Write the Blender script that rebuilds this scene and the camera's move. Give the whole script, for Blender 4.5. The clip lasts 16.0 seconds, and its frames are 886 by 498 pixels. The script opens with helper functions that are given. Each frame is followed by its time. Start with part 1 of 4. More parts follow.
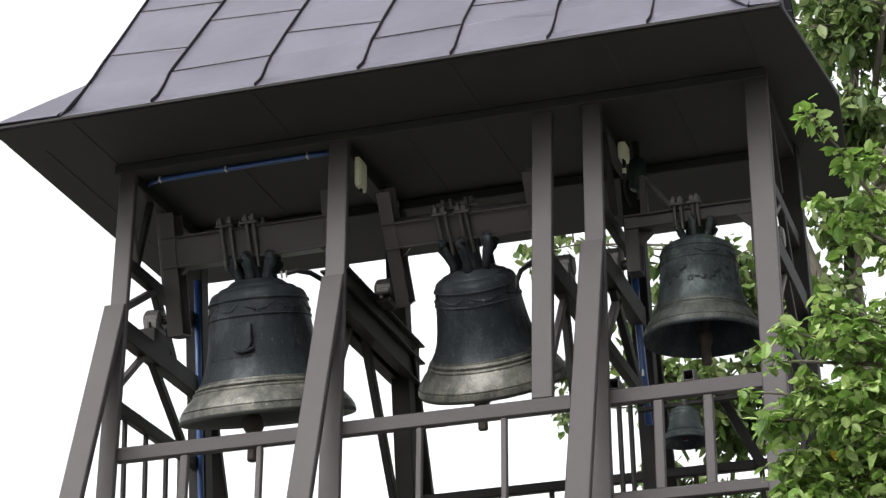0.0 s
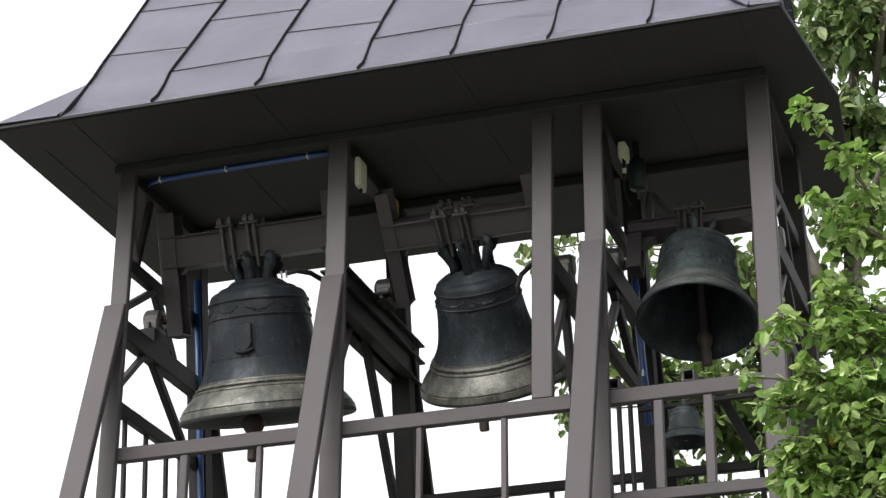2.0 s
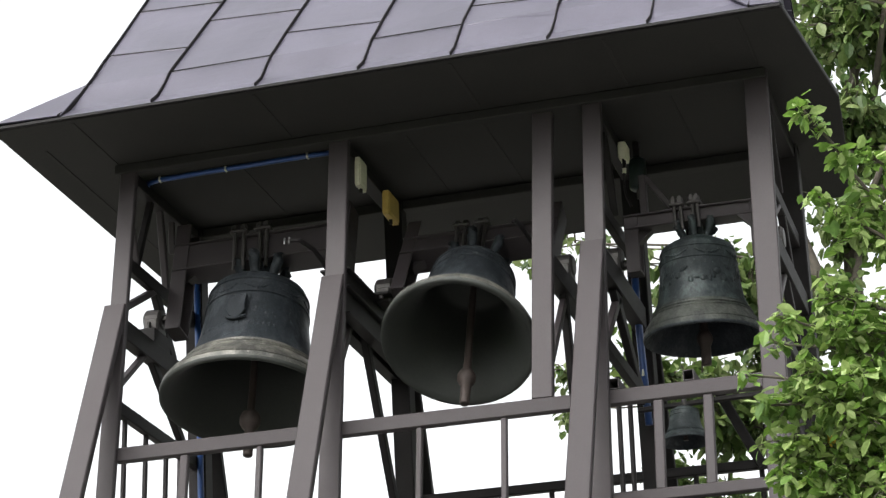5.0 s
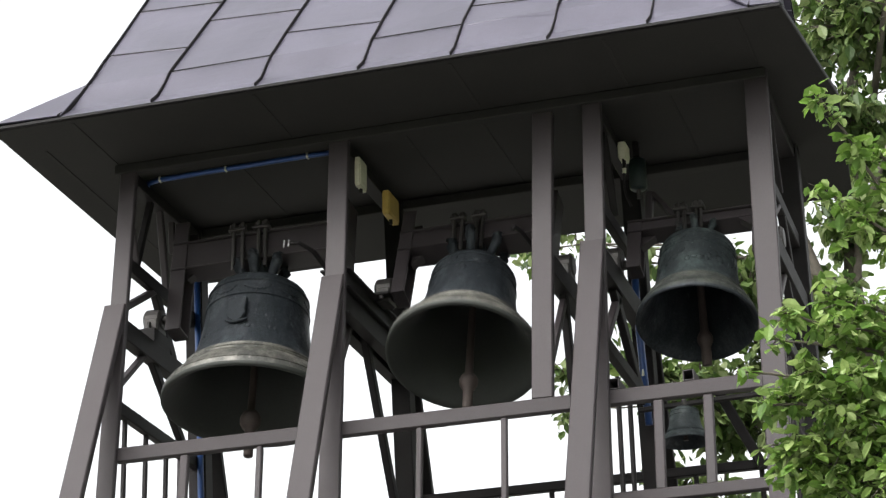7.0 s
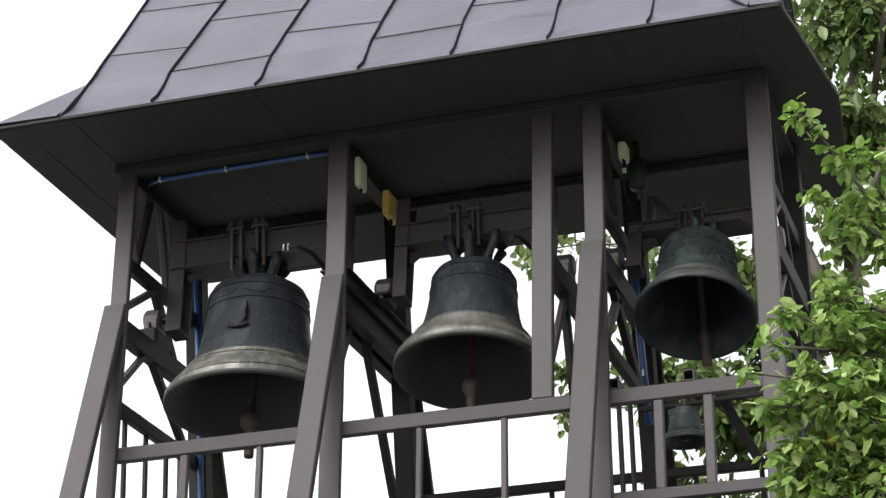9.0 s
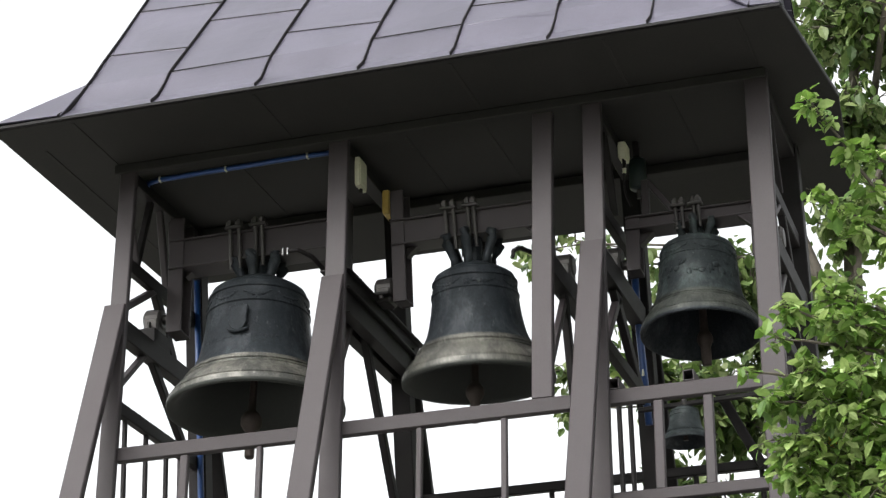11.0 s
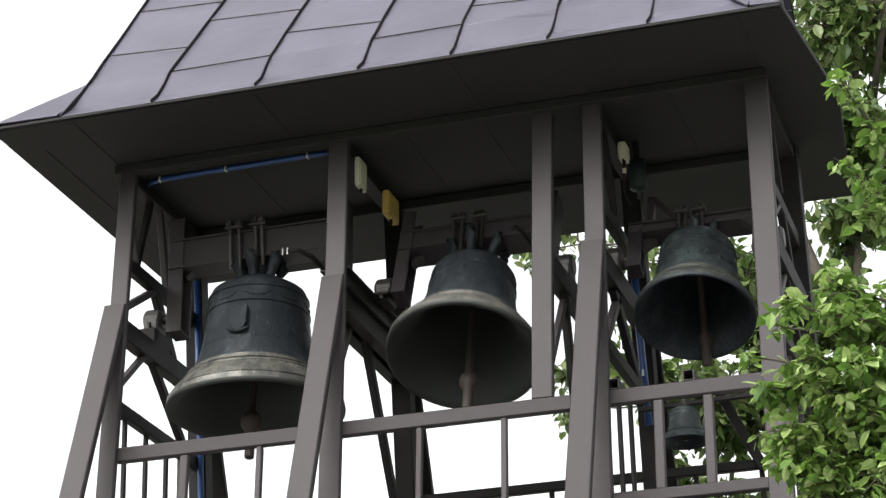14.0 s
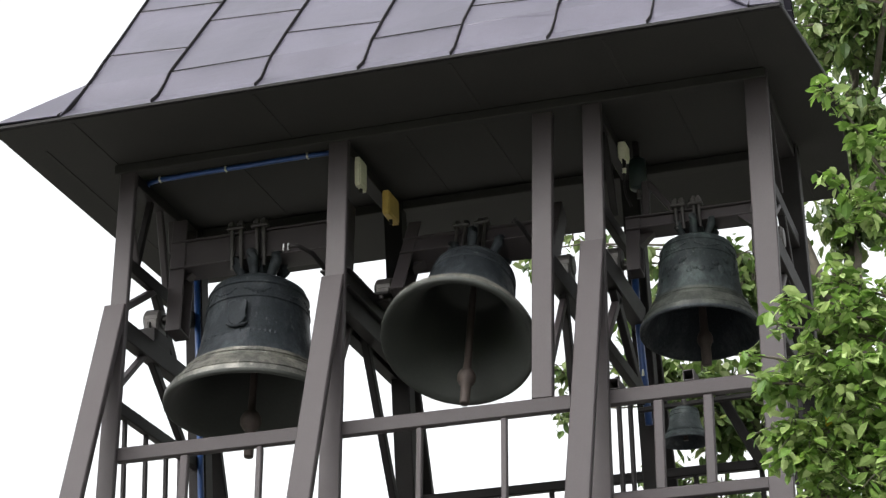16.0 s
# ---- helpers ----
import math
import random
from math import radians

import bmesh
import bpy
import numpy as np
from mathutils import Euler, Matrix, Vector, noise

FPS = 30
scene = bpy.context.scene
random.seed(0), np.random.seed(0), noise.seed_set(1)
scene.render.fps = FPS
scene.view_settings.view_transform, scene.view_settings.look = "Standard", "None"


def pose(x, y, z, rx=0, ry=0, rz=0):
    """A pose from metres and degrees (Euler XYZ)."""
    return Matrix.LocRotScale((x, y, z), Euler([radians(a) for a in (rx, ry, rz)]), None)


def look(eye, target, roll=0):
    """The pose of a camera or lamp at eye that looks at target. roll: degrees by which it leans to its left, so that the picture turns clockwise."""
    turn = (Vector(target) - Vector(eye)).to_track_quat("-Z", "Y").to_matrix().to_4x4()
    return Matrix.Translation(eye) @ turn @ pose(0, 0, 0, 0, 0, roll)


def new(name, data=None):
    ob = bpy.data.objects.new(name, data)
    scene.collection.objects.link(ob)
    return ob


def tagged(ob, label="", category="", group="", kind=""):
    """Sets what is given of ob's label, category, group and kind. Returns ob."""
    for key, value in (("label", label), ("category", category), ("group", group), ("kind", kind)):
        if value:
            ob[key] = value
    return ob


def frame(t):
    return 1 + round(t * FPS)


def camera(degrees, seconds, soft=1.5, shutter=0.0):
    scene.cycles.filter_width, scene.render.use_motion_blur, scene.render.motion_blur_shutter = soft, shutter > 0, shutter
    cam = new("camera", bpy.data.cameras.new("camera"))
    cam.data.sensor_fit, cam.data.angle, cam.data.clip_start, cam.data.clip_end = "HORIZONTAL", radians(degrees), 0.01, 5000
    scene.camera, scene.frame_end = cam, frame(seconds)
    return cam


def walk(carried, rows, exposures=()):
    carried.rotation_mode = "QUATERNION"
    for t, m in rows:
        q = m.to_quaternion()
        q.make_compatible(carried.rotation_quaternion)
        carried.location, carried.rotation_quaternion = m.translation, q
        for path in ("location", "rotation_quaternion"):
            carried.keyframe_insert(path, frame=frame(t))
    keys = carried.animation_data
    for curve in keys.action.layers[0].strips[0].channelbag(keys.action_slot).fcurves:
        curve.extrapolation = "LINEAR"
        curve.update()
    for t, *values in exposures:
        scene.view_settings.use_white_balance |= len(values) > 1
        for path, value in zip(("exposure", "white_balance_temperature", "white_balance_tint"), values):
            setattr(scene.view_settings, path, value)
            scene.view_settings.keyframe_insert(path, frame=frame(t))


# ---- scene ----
cam = camera(21.085, 16.0, soft=1.35, shutter=0.4)
EYE = (5.824, -11.668, 1.6)
VIEW = look(EYE, (EYE[0] - 0.26482, EYE[1] + 0.88773, EYE[2] + 0.37657), -1.39)
walk(cam, [(0.0, VIEW), (16.0, VIEW)], exposures=[(0.0, 1.40), (16.0, 1.40)])

# ---- sky and light: a bright overcast day ----
world = bpy.data.worlds.new("overcast_sky")
scene.world = world
world.use_nodes = True
wn, wl = world.node_tree.nodes, world.node_tree.links
sky = wn.new("ShaderNodeTexSky")
sky.sky_type = "NISHITA"
sky.sun_disc = False
sky.sun_elevation = radians(46)
sky.sun_rotation = radians(200)
sky.dust_density = 6.0
sky.air_density = 1.6
veil = wn.new("ShaderNodeHueSaturation")
veil.inputs["Saturation"].default_value = 0.12
wl.new(sky.outputs[0], veil.inputs["Color"])
wl.new(veil.outputs[0], wn["Background"].inputs["Color"])
wn["Background"].inputs["Strength"].default_value = 0.15
sun_data = bpy.data.lights.new("sun", "SUN")
sun_data.energy, sun_data.angle, sun_data.color = 0.74, radians(45), (1.0, 0.97, 0.93)
sun = new("sun", sun_data)
sun.matrix_world = look((-5.5, -11, 21.5), (2, 1, 7))

# ---- materials ----


def material(name, build):
    m = bpy.data.materials.new(name)
    m.use_nodes = True
    build(m.node_tree.nodes, m.node_tree.links, m.node_tree.nodes["Principled BSDF"])
    return m


def coat(base, spots, rough=0.5, metal=0.0, scale=6.0, amount=0.5, bump=0.15, fine=90.0, per_piece=0.0, gloss_var=0.12, shine=0.5, streak=1.0):
    """Two-scale surface: broad stains that mix base and spots, fine grain in the relief and the gloss."""

    def build(n, l, bsdf):
        co = n.new("ShaderNodeTexCoord")
        big = n.new("ShaderNodeTexNoise")
        big.inputs["Scale"].default_value, big.inputs["Detail"].default_value, big.inputs["Roughness"].default_value = scale, 7, 0.62
        small = n.new("ShaderNodeTexNoise")
        small.inputs["Scale"].default_value, small.inputs["Detail"].default_value = fine, 4
        drawn = n.new("ShaderNodeMapping")
        drawn.inputs["Scale"].default_value = (1, 1, streak)
        l.new(co.outputs["Object"], drawn.inputs["Vector"])
        l.new(drawn.outputs[0], big.inputs["Vector"])
        l.new(co.outputs["Object"], small.inputs["Vector"])
        ramp = n.new("ShaderNodeValToRGB")
        ramp.color_ramp.elements[0].position, ramp.color_ramp.elements[1].position = 0.5 - amount * 0.35, 0.5 + amount * 0.35
        ramp.color_ramp.elements[0].color, ramp.color_ramp.elements[1].color = (*base, 1), (*spots, 1)
        l.new(big.outputs["Fac"], ramp.inputs["Fac"])
        tint = n.new("ShaderNodeMixRGB")
        tint.blend_type = "MULTIPLY"
        tint.inputs["Fac"].default_value = 0.35
        l.new(ramp.outputs["Color"], tint.inputs["Color1"])
        l.new(small.outputs["Fac"], tint.inputs["Color2"])
        lift = n.new("ShaderNodeBrightContrast")
        lift.inputs["Bright"].default_value = 0.0
        l.new(tint.outputs["Color"], lift.inputs["Color"])
        out = lift.outputs["Color"]
        if per_piece:
            info = n.new("ShaderNodeObjectInfo")
            span = n.new("ShaderNodeMapRange")
            span.inputs["To Min"].default_value, span.inputs["To Max"].default_value = 1 - per_piece, 1 + per_piece
            l.new(info.outputs["Random"], span.inputs["Value"])
            hsv = n.new("ShaderNodeHueSaturation")
            l.new(span.outputs[0], hsv.inputs["Value"])
            l.new(out, hsv.inputs["Color"])
            out = hsv.outputs["Color"]
        l.new(out, bsdf.inputs["Base Color"])
        gl = n.new("ShaderNodeMapRange")
        gl.inputs["To Min"].default_value, gl.inputs["To Max"].default_value = max(0.05, rough - gloss_var), min(1, rough + gloss_var)
        l.new(big.outputs["Fac"], gl.inputs["Value"])
        l.new(gl.outputs[0], bsdf.inputs["Roughness"])
        bsdf.inputs["Metallic"].default_value = metal
        bsdf.inputs["Specular IOR Level"].default_value = shine
        bp = n.new("ShaderNodeBump")
        bp.inputs["Strength"].default_value, bp.inputs["Distance"].default_value = bump, 0.004
        l.new(small.outputs["Fac"], bp.inputs["Height"])
        l.new(bp.outputs[0], bsdf.inputs["Normal"])

    return build


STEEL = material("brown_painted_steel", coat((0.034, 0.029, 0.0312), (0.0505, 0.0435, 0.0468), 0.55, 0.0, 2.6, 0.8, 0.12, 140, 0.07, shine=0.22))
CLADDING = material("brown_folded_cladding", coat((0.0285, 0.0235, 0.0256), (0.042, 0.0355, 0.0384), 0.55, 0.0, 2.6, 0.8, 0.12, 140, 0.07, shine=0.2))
DRIP = material("black_drip_edge", coat((0.005, 0.005, 0.0055), (0.010, 0.0095, 0.010), 0.6, 0.0, 8, 0.8, 0.1, 90, shine=0.15))
CHROME = material("bright_metal", coat((0.16, 0.16, 0.16), (0.30, 0.30, 0.30), 0.35, 0.6, 20, 0.8, 0.05, 120))
# also STEEL's shaded copy: inner and rear members have roof shade in their colour
STEEL_DARK = material("dark_and_shaded_steel", coat((0.0105, 0.0096, 0.0102), (0.020, 0.0178, 0.0183), 0.62, 0.0, 5, 0.8, 0.15, 120, 0.08, shine=0.15))
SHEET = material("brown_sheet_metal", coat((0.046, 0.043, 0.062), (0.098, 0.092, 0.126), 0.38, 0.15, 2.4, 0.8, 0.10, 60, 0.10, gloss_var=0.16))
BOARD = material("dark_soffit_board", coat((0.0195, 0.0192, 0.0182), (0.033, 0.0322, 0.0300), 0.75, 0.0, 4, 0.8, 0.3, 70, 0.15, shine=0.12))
def bronze(dark, mid, pale, rough=0.58, metal=0.15, patch=4.5, streak=0.5, shine=0.3):
    """Weathered bronze: dark skin, cloudy mid-tone patches, small pale scabs and a pitted surface."""

    def build(n, l, bsdf):
        co = n.new("ShaderNodeTexCoord")
        drawn = n.new("ShaderNodeMapping")
        drawn.inputs["Scale"].default_value = (1, 1, streak)
        l.new(co.outputs["Object"], drawn.inputs["Vector"])

        def cloud(scale, detail, lo, hi, source):
            tex = n.new("ShaderNodeTexNoise")
            tex.inputs["Scale"].default_value, tex.inputs["Detail"].default_value, tex.inputs["Roughness"].default_value = scale, detail, 0.65
            l.new(source, tex.inputs["Vector"])
            span = n.new("ShaderNodeMapRange")
            span.interpolation_type = "SMOOTHSTEP"
            span.inputs["From Min"].default_value, span.inputs["From Max"].default_value = lo, hi
            l.new(tex.outputs["Fac"], span.inputs["Value"])
            return tex, span.outputs[0]

        _, broad = cloud(patch, 8, 0.40, 0.64, drawn.outputs[0])
        _, scabs = cloud(patch * 5, 6, 0.60, 0.72, drawn.outputs[0])
        pits, grain = cloud(75, 5, 0.30, 0.70, co.outputs["Object"])
        swell, _ = cloud(16, 4, 0.3, 0.7, co.outputs["Object"])
        mixes = []
        for fac, colour in ((broad, mid), (scabs, pale)):
            mix = n.new("ShaderNodeMixRGB")
            mix.inputs["Color2"].default_value = (*colour, 1)
            l.new(fac, mix.inputs["Fac"])
            mixes.append(mix)
        mixes[0].inputs["Color1"].default_value = (*dark, 1)
        l.new(mixes[0].outputs[0], mixes[1].inputs["Color1"])
        speck = n.new("ShaderNodeMixRGB")
        speck.blend_type = "MULTIPLY"
        speck.inputs["Fac"].default_value = 0.45
        l.new(mixes[1].outputs[0], speck.inputs["Color1"])
        l.new(grain, speck.inputs["Color2"])
        l.new(speck.outputs[0], bsdf.inputs["Base Color"])
        gl = n.new("ShaderNodeMapRange")
        gl.inputs["To Min"].default_value, gl.inputs["To Max"].default_value = rough + 0.12, rough - 0.14
        l.new(broad, gl.inputs["Value"])
        l.new(gl.outputs[0], bsdf.inputs["Roughness"])
        bsdf.inputs["Metallic"].default_value = metal
        bsdf.inputs["Specular IOR Level"].default_value = shine
        first = n.new("ShaderNodeBump")
        first.inputs["Strength"].default_value, first.inputs["Distance"].default_value = 0.55, 0.012
        l.new(swell.outputs["Fac"], first.inputs["Height"])
        second = n.new("ShaderNodeBump")
        second.inputs["Strength"].default_value, second.inputs["Distance"].default_value = 0.6, 0.004
        l.new(pits.outputs["Fac"], second.inputs["Height"])
        l.new(first.outputs[0], second.inputs["Normal"])
        l.new(second.outputs[0], bsdf.inputs["Normal"])

    return build


PATINA = material("dark_bronze_patina", bronze((0.016, 0.0205, 0.025), (0.038, 0.045, 0.052), (0.072, 0.081, 0.085), shine=0.22))
LIP = material("worn_bronze_lip", bronze((0.058, 0.059, 0.054), (0.150, 0.147, 0.128), (0.25, 0.245, 0.22), 0.50, 0.3, 6.0, 0.45, 0.45))
VERDIGRIS = material("green_grey_bronze", bronze((0.014, 0.020, 0.022), (0.048, 0.064, 0.064), (0.085, 0.104, 0.100), 0.58, 0.15, 6.5, 0.7))
VERDIGRIS_LIP = material("dull_green_bronze", bronze((0.032, 0.037, 0.034), (0.062, 0.067, 0.058), (0.085, 0.090, 0.077), 0.56, 0.25, 8.0, 0.5))
CHALK = material("chalky_stain", coat((0.16, 0.16, 0.15), (0.34, 0.34, 0.32), 0.8, 0.0, 40, 0.9, 0.3, 120))
HOLLOW_SKIN = material("dull_bronze_inside", coat((0.017, 0.021, 0.019), (0.036, 0.040, 0.035), 0.7, 0.05, 6, 0.9, 0.3, 60))
IRON = material("rusty_iron", coat((0.030, 0.023, 0.021), (0.070, 0.051, 0.045), 0.7, 0.3, 25, 0.9, 0.4, 120))
IRON_GREY = material("grey_iron", coat((0.036, 0.034, 0.033), (0.078, 0.072, 0.069), 0.5, 0.5, 25, 0.9, 0.3, 120))
BLUE = material("blue_plastic_conduit", coat((0.010, 0.042, 0.15), (0.016, 0.062, 0.21), 0.35, 0.0, 8, 0.7, 0.1, 90))
CREAM = material("cream_plastic_box", coat((0.50, 0.50, 0.36), (0.62, 0.62, 0.47), 0.45, 0.0, 9, 0.8, 0.1, 60))
YELLOW = material("yellow_plastic_box", coat((0.42, 0.29, 0.06), (0.55, 0.40, 0.12), 0.45, 0.0, 9, 0.8, 0.1, 60))
TEAL = material("teal_grey_motor", coat((0.006, 0.014, 0.014), (0.012, 0.026, 0.026), 0.5, 0.2, 9, 0.8, 0.15, 60))
BARK = material("grey_brown_bark", coat((0.05, 0.043, 0.033), (0.12, 0.105, 0.082), 0.85, 0.0, 30, 0.9, 0.8, 160))
# unseen ground, made pale so that it throws light up under the roof
GROUND = material("pale_bounce_ground", coat((0.20, 0.195, 0.183), (0.31, 0.302, 0.282), 0.9, 0.0, 0.8, 0.9, 0.6, 25))


def leafy(low, high):
    def build(n, l, bsdf):
        geo = n.new("ShaderNodeNewGeometry")
        ramp = n.new("ShaderNodeValToRGB")
        ramp.color_ramp.elements[0].color, ramp.color_ramp.elements[1].color = (*low, 1), (*high, 1)
        pale = ramp.color_ramp.elements.new(0.9)
        pale.color = (high[0] * 1.15, high[1] * 1.05, high[2] * 1.7, 1)
        mid = ramp.color_ramp.elements.new(0.45)
        mid.color = (low[0] * 0.7 + high[0] * 0.3, low[1] * 0.65 + high[1] * 0.35, low[2] * 0.8 + high[2] * 0.2, 1)
        l.new(geo.outputs["Random Per Island"], ramp.inputs["Fac"])
        co = n.new("ShaderNodeTexCoord")
        vein = n.new("ShaderNodeTexNoise")
        vein.inputs["Scale"].default_value = 60
        l.new(co.outputs["Object"], vein.inputs["Vector"])
        mix = n.new("ShaderNodeMixRGB")
        mix.blend_type, mix.inputs["Fac"].default_value = "SOFT_LIGHT", 0.5
        l.new(ramp.outputs[0], mix.inputs["Color1"])
        l.new(vein.outputs["Fac"], mix.inputs["Color2"])
        l.new(mix.outputs[0], bsdf.inputs["Base Color"])
        bsdf.inputs["Roughness"].default_value = 0.55
        thin = n.new("ShaderNodeBsdfTranslucent")
        l.new(mix.outputs[0], thin.inputs["Color"])
        both = n.new("ShaderNodeMixShader")
        both.inputs["Fac"].default_value = 0.48
        l.new(bsdf.outputs[0], both.inputs[1])
        l.new(thin.outputs[0], both.inputs[2])
        l.new(both.outputs[0], n["Material Output"].inputs["Surface"])

    return build


LEAF_NEAR = material("fresh_green_leaf", leafy((0.078, 0.160, 0.026), (0.29, 0.41, 0.100)))
LEAF_FAR = material("deep_green_leaf", leafy((0.035, 0.072, 0.016), (0.17, 0.235, 0.06)))
LEAF_YELLOW = material("yellow_leaf", leafy((0.6, 0.42, 0.03), (0.7, 0.5, 0.05)))

# ---- mesh helpers ----
E = 7.72  # height of the eaves over the ground


def part(name, bm, mat, parent=None, label="", smooth=False):
    me = bpy.data.meshes.new(name)
    bm.to_mesh(me)
    bm.free()
    for m in mat if isinstance(mat, (list, tuple)) else [mat]:
        me.materials.append(m)
    if smooth:
        for f in me.polygons:
            f.use_smooth = True
    ob = new(name, me)
    ob.parent = parent
    if label:
        tagged(ob, label)
    return ob


def thing(name, label, category, group="", at=(0, 0, 0), kind=""):
    ob = new(name)
    ob.location = at
    return tagged(ob, label, category, group, kind)


def bar(p, q, w, h, up=(0, 0, 1), bm=None, bevel=0.006):
    """A straight bar from p to q, w wide and h high, with softened edges."""
    own = bmesh.new()
    p, q = Vector(p), Vector(q)
    d = q - p
    along = d.normalized()
    side = along.cross(Vector(up))
    if side.length < 1e-4:
        side = along.cross(Vector((1, 0, 0)))
    side.normalize()
    top = side.cross(along)
    m = Matrix((along, side, top)).transposed().to_4x4()
    m.translation = (p + q) / 2
    bmesh.ops.create_cube(own, size=1)
    bmesh.ops.scale(own, vec=(d.length, w, h), verts=own.verts)
    if bevel:
        bmesh.ops.bevel(own, geom=own.edges[:], offset=min(bevel, w * 0.3, h * 0.3), segments=1, affect="EDGES")
    bmesh.ops.transform(own, matrix=m, verts=own.verts)
    if bm is None:
        return own
    me = bpy.data.meshes.new("tmp")
    own.to_mesh(me)
    own.free()
    bm.from_mesh(me)
    bpy.data.meshes.remove(me)
    return bm


def tube(points, radii, bm=None, sides=8):
    """A round bar along points; radii one number or one for each point."""
    bm = bm or bmesh.new()
    pts = [Vector(p) for p in points]
    rr = radii if isinstance(radii, (list, tuple)) else [radii] * len(pts)
    rings = []
    ref = Vector((0.31, 0.2, 0.93))
    for i, p in enumerate(pts):
        d = (pts[min(i + 1, len(pts) - 1)] - pts[max(i - 1, 0)]).normalized()
        a = d.cross(ref)
        if a.length < 1e-3:
            a = d.cross(Vector((1, 0, 0)))
        a.normalize()
        b = d.cross(a)
        rings.append([bm.verts.new(p + rr[i] * (a * math.cos(k * 2 * math.pi / sides) + b * math.sin(k * 2 * math.pi / sides))) for k in range(sides)])
    for r0, r1 in zip(rings, rings[1:]):
        for k in range(sides):
            bm.faces.new((r0[k], r0[(k + 1) % sides], r1[(k + 1) % sides], r1[k]))
    bm.faces.new(rings[0][::-1])
    bm.faces.new(rings[-1])
    return bm


def spin(profile, n=72):
    """A body of revolution about z from (radius, z) pairs; a pair given twice makes a sharp ring."""
    bm = bmesh.new()
    rings = []
    last = None
    for r, z in profile:
        if (r, z) == last:
            for k in range(n):
                hard.append((rings[-1][k], rings[-1][(k + 1) % n]))
            continue
        last = (r, z)
        hard = [] if not rings else hard
        if r < 1e-5:
            rings.append([bm.verts.new((0, 0, z))])
        else:
            rings.append([bm.verts.new((r * math.cos(k * 2 * math.pi / n), r * math.sin(k * 2 * math.pi / n), z)) for k in range(n)])
    for a, b in zip(rings, rings[1:]):
        for k in range(n):
            j = (k + 1) % n
            if len(a) == 1:
                bm.faces.new((a[0], b[k], b[j]))
            elif len(b) == 1:
                bm.faces.new((a[k], b[0], a[j]))
            else:
                bm.faces.new((a[k], b[k], b[j], a[j]))
    for p, q in hard:
        bm.edges.get((p, q)).smooth = False
    bmesh.ops.recalc_face_normals(bm, faces=bm.faces[:])
    return bm


def slab(corners, thick):
    """A plate whose top face has these corners, thick metres down along its normal."""
    bm = bmesh.new()
    c = [Vector(p) for p in corners]
    nrm = (c[1] - c[0]).cross(c[2] - c[0]).normalized()
    top = [bm.verts.new(p) for p in c]
    low = [bm.verts.new(p - nrm * thick) for p in c]
    bm.faces.new(top)
    bm.faces.new(low[::-1])
    for i in range(len(c)):
        j = (i + 1) % len(c)
        bm.faces.new((top[j], top[i], low[i], low[j]))
    bmesh.ops.recalc_face_normals(bm, faces=bm.faces[:])
    return bm


# ---- ground ----
gb = bmesh.new()
bmesh.ops.create_grid(gb, x_segments=40, y_segments=40, size=2000)
tagged(part("ground", gb, GROUND), "unseen ground, set pale to bounce light up into the belfry", "ground", kind="structure")

# unseen tree belt all round, added to block low light, below the belfry's sky
belt = bmesh.new()
rows = []
for k in range(180):
    a = 2 * math.pi * k / 180
    away = 46 + 5 * noise.noise(Vector((math.cos(a) * 4, math.sin(a) * 4, 1)))
    if math.sin(a) < -0.2:
        away += 6
    tall = (14.0 if math.sin(a) < -0.2 else 11.0) + 2.2 * noise.noise(Vector((math.cos(a) * 9, math.sin(a) * 9, 7)))
    ring = []
    for j in range(9):
        h = j / 8
        out = away - 3.0 * math.sin(h * 2.8) + 1.3 * noise.noise(Vector((math.cos(a) * 30, math.sin(a) * 30, h * 9)))
        ring.append(belt.verts.new((2 + out * math.cos(a), -5 + out * math.sin(a), h * tall + (0.8 * noise.noise(Vector((k * 1.3, h * 8, 3))) if j else 0))))
    rows.append(ring)
for r0, r1 in zip(rows, rows[1:] + rows[:1]):
    for j in range(8):
        belt.faces.new((r0[j], r1[j], r1[j + 1], r0[j + 1]))
tagged(part("tree_belt", belt, LEAF_FAR, smooth=True), "unseen belt of green trees added to block low sky light", "trees", kind="stuff")

# ---- belfry ----
XP = (0.086, 1.476, 3.043, 4.04)  # lines of the four cross frames
YF, YB, LEAN = 0.756, 1.827, 0.095  # front and back posts at the eaves, and how they splay downwards


def front(x, z, out=0.0):
    return (x, YF + LEAN * z - out, E + z)


def back(x, z, out=0.0):
    return (x, YB - LEAN * z + out, E + z)


belfry = thing("belfry", "brown steel bell tower with splayed legs and a sheet-metal roof", "bell tower")
FOOT = -E
for x, (fx, fw) in zip(XP, ((0.113, 0.108), (1.495, 0.125), (3.064, 0.116), (4.039, 0.136))):
    part("post", bar(front(fx, -0.03, 0.034), front(fx, FOOT, 0.034), 0.046, fw, (1, 0, 0)), STEEL, belfry)
    # rear posts take the steel colour with shade put into it
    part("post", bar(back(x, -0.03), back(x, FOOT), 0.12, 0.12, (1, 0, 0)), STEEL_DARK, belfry)
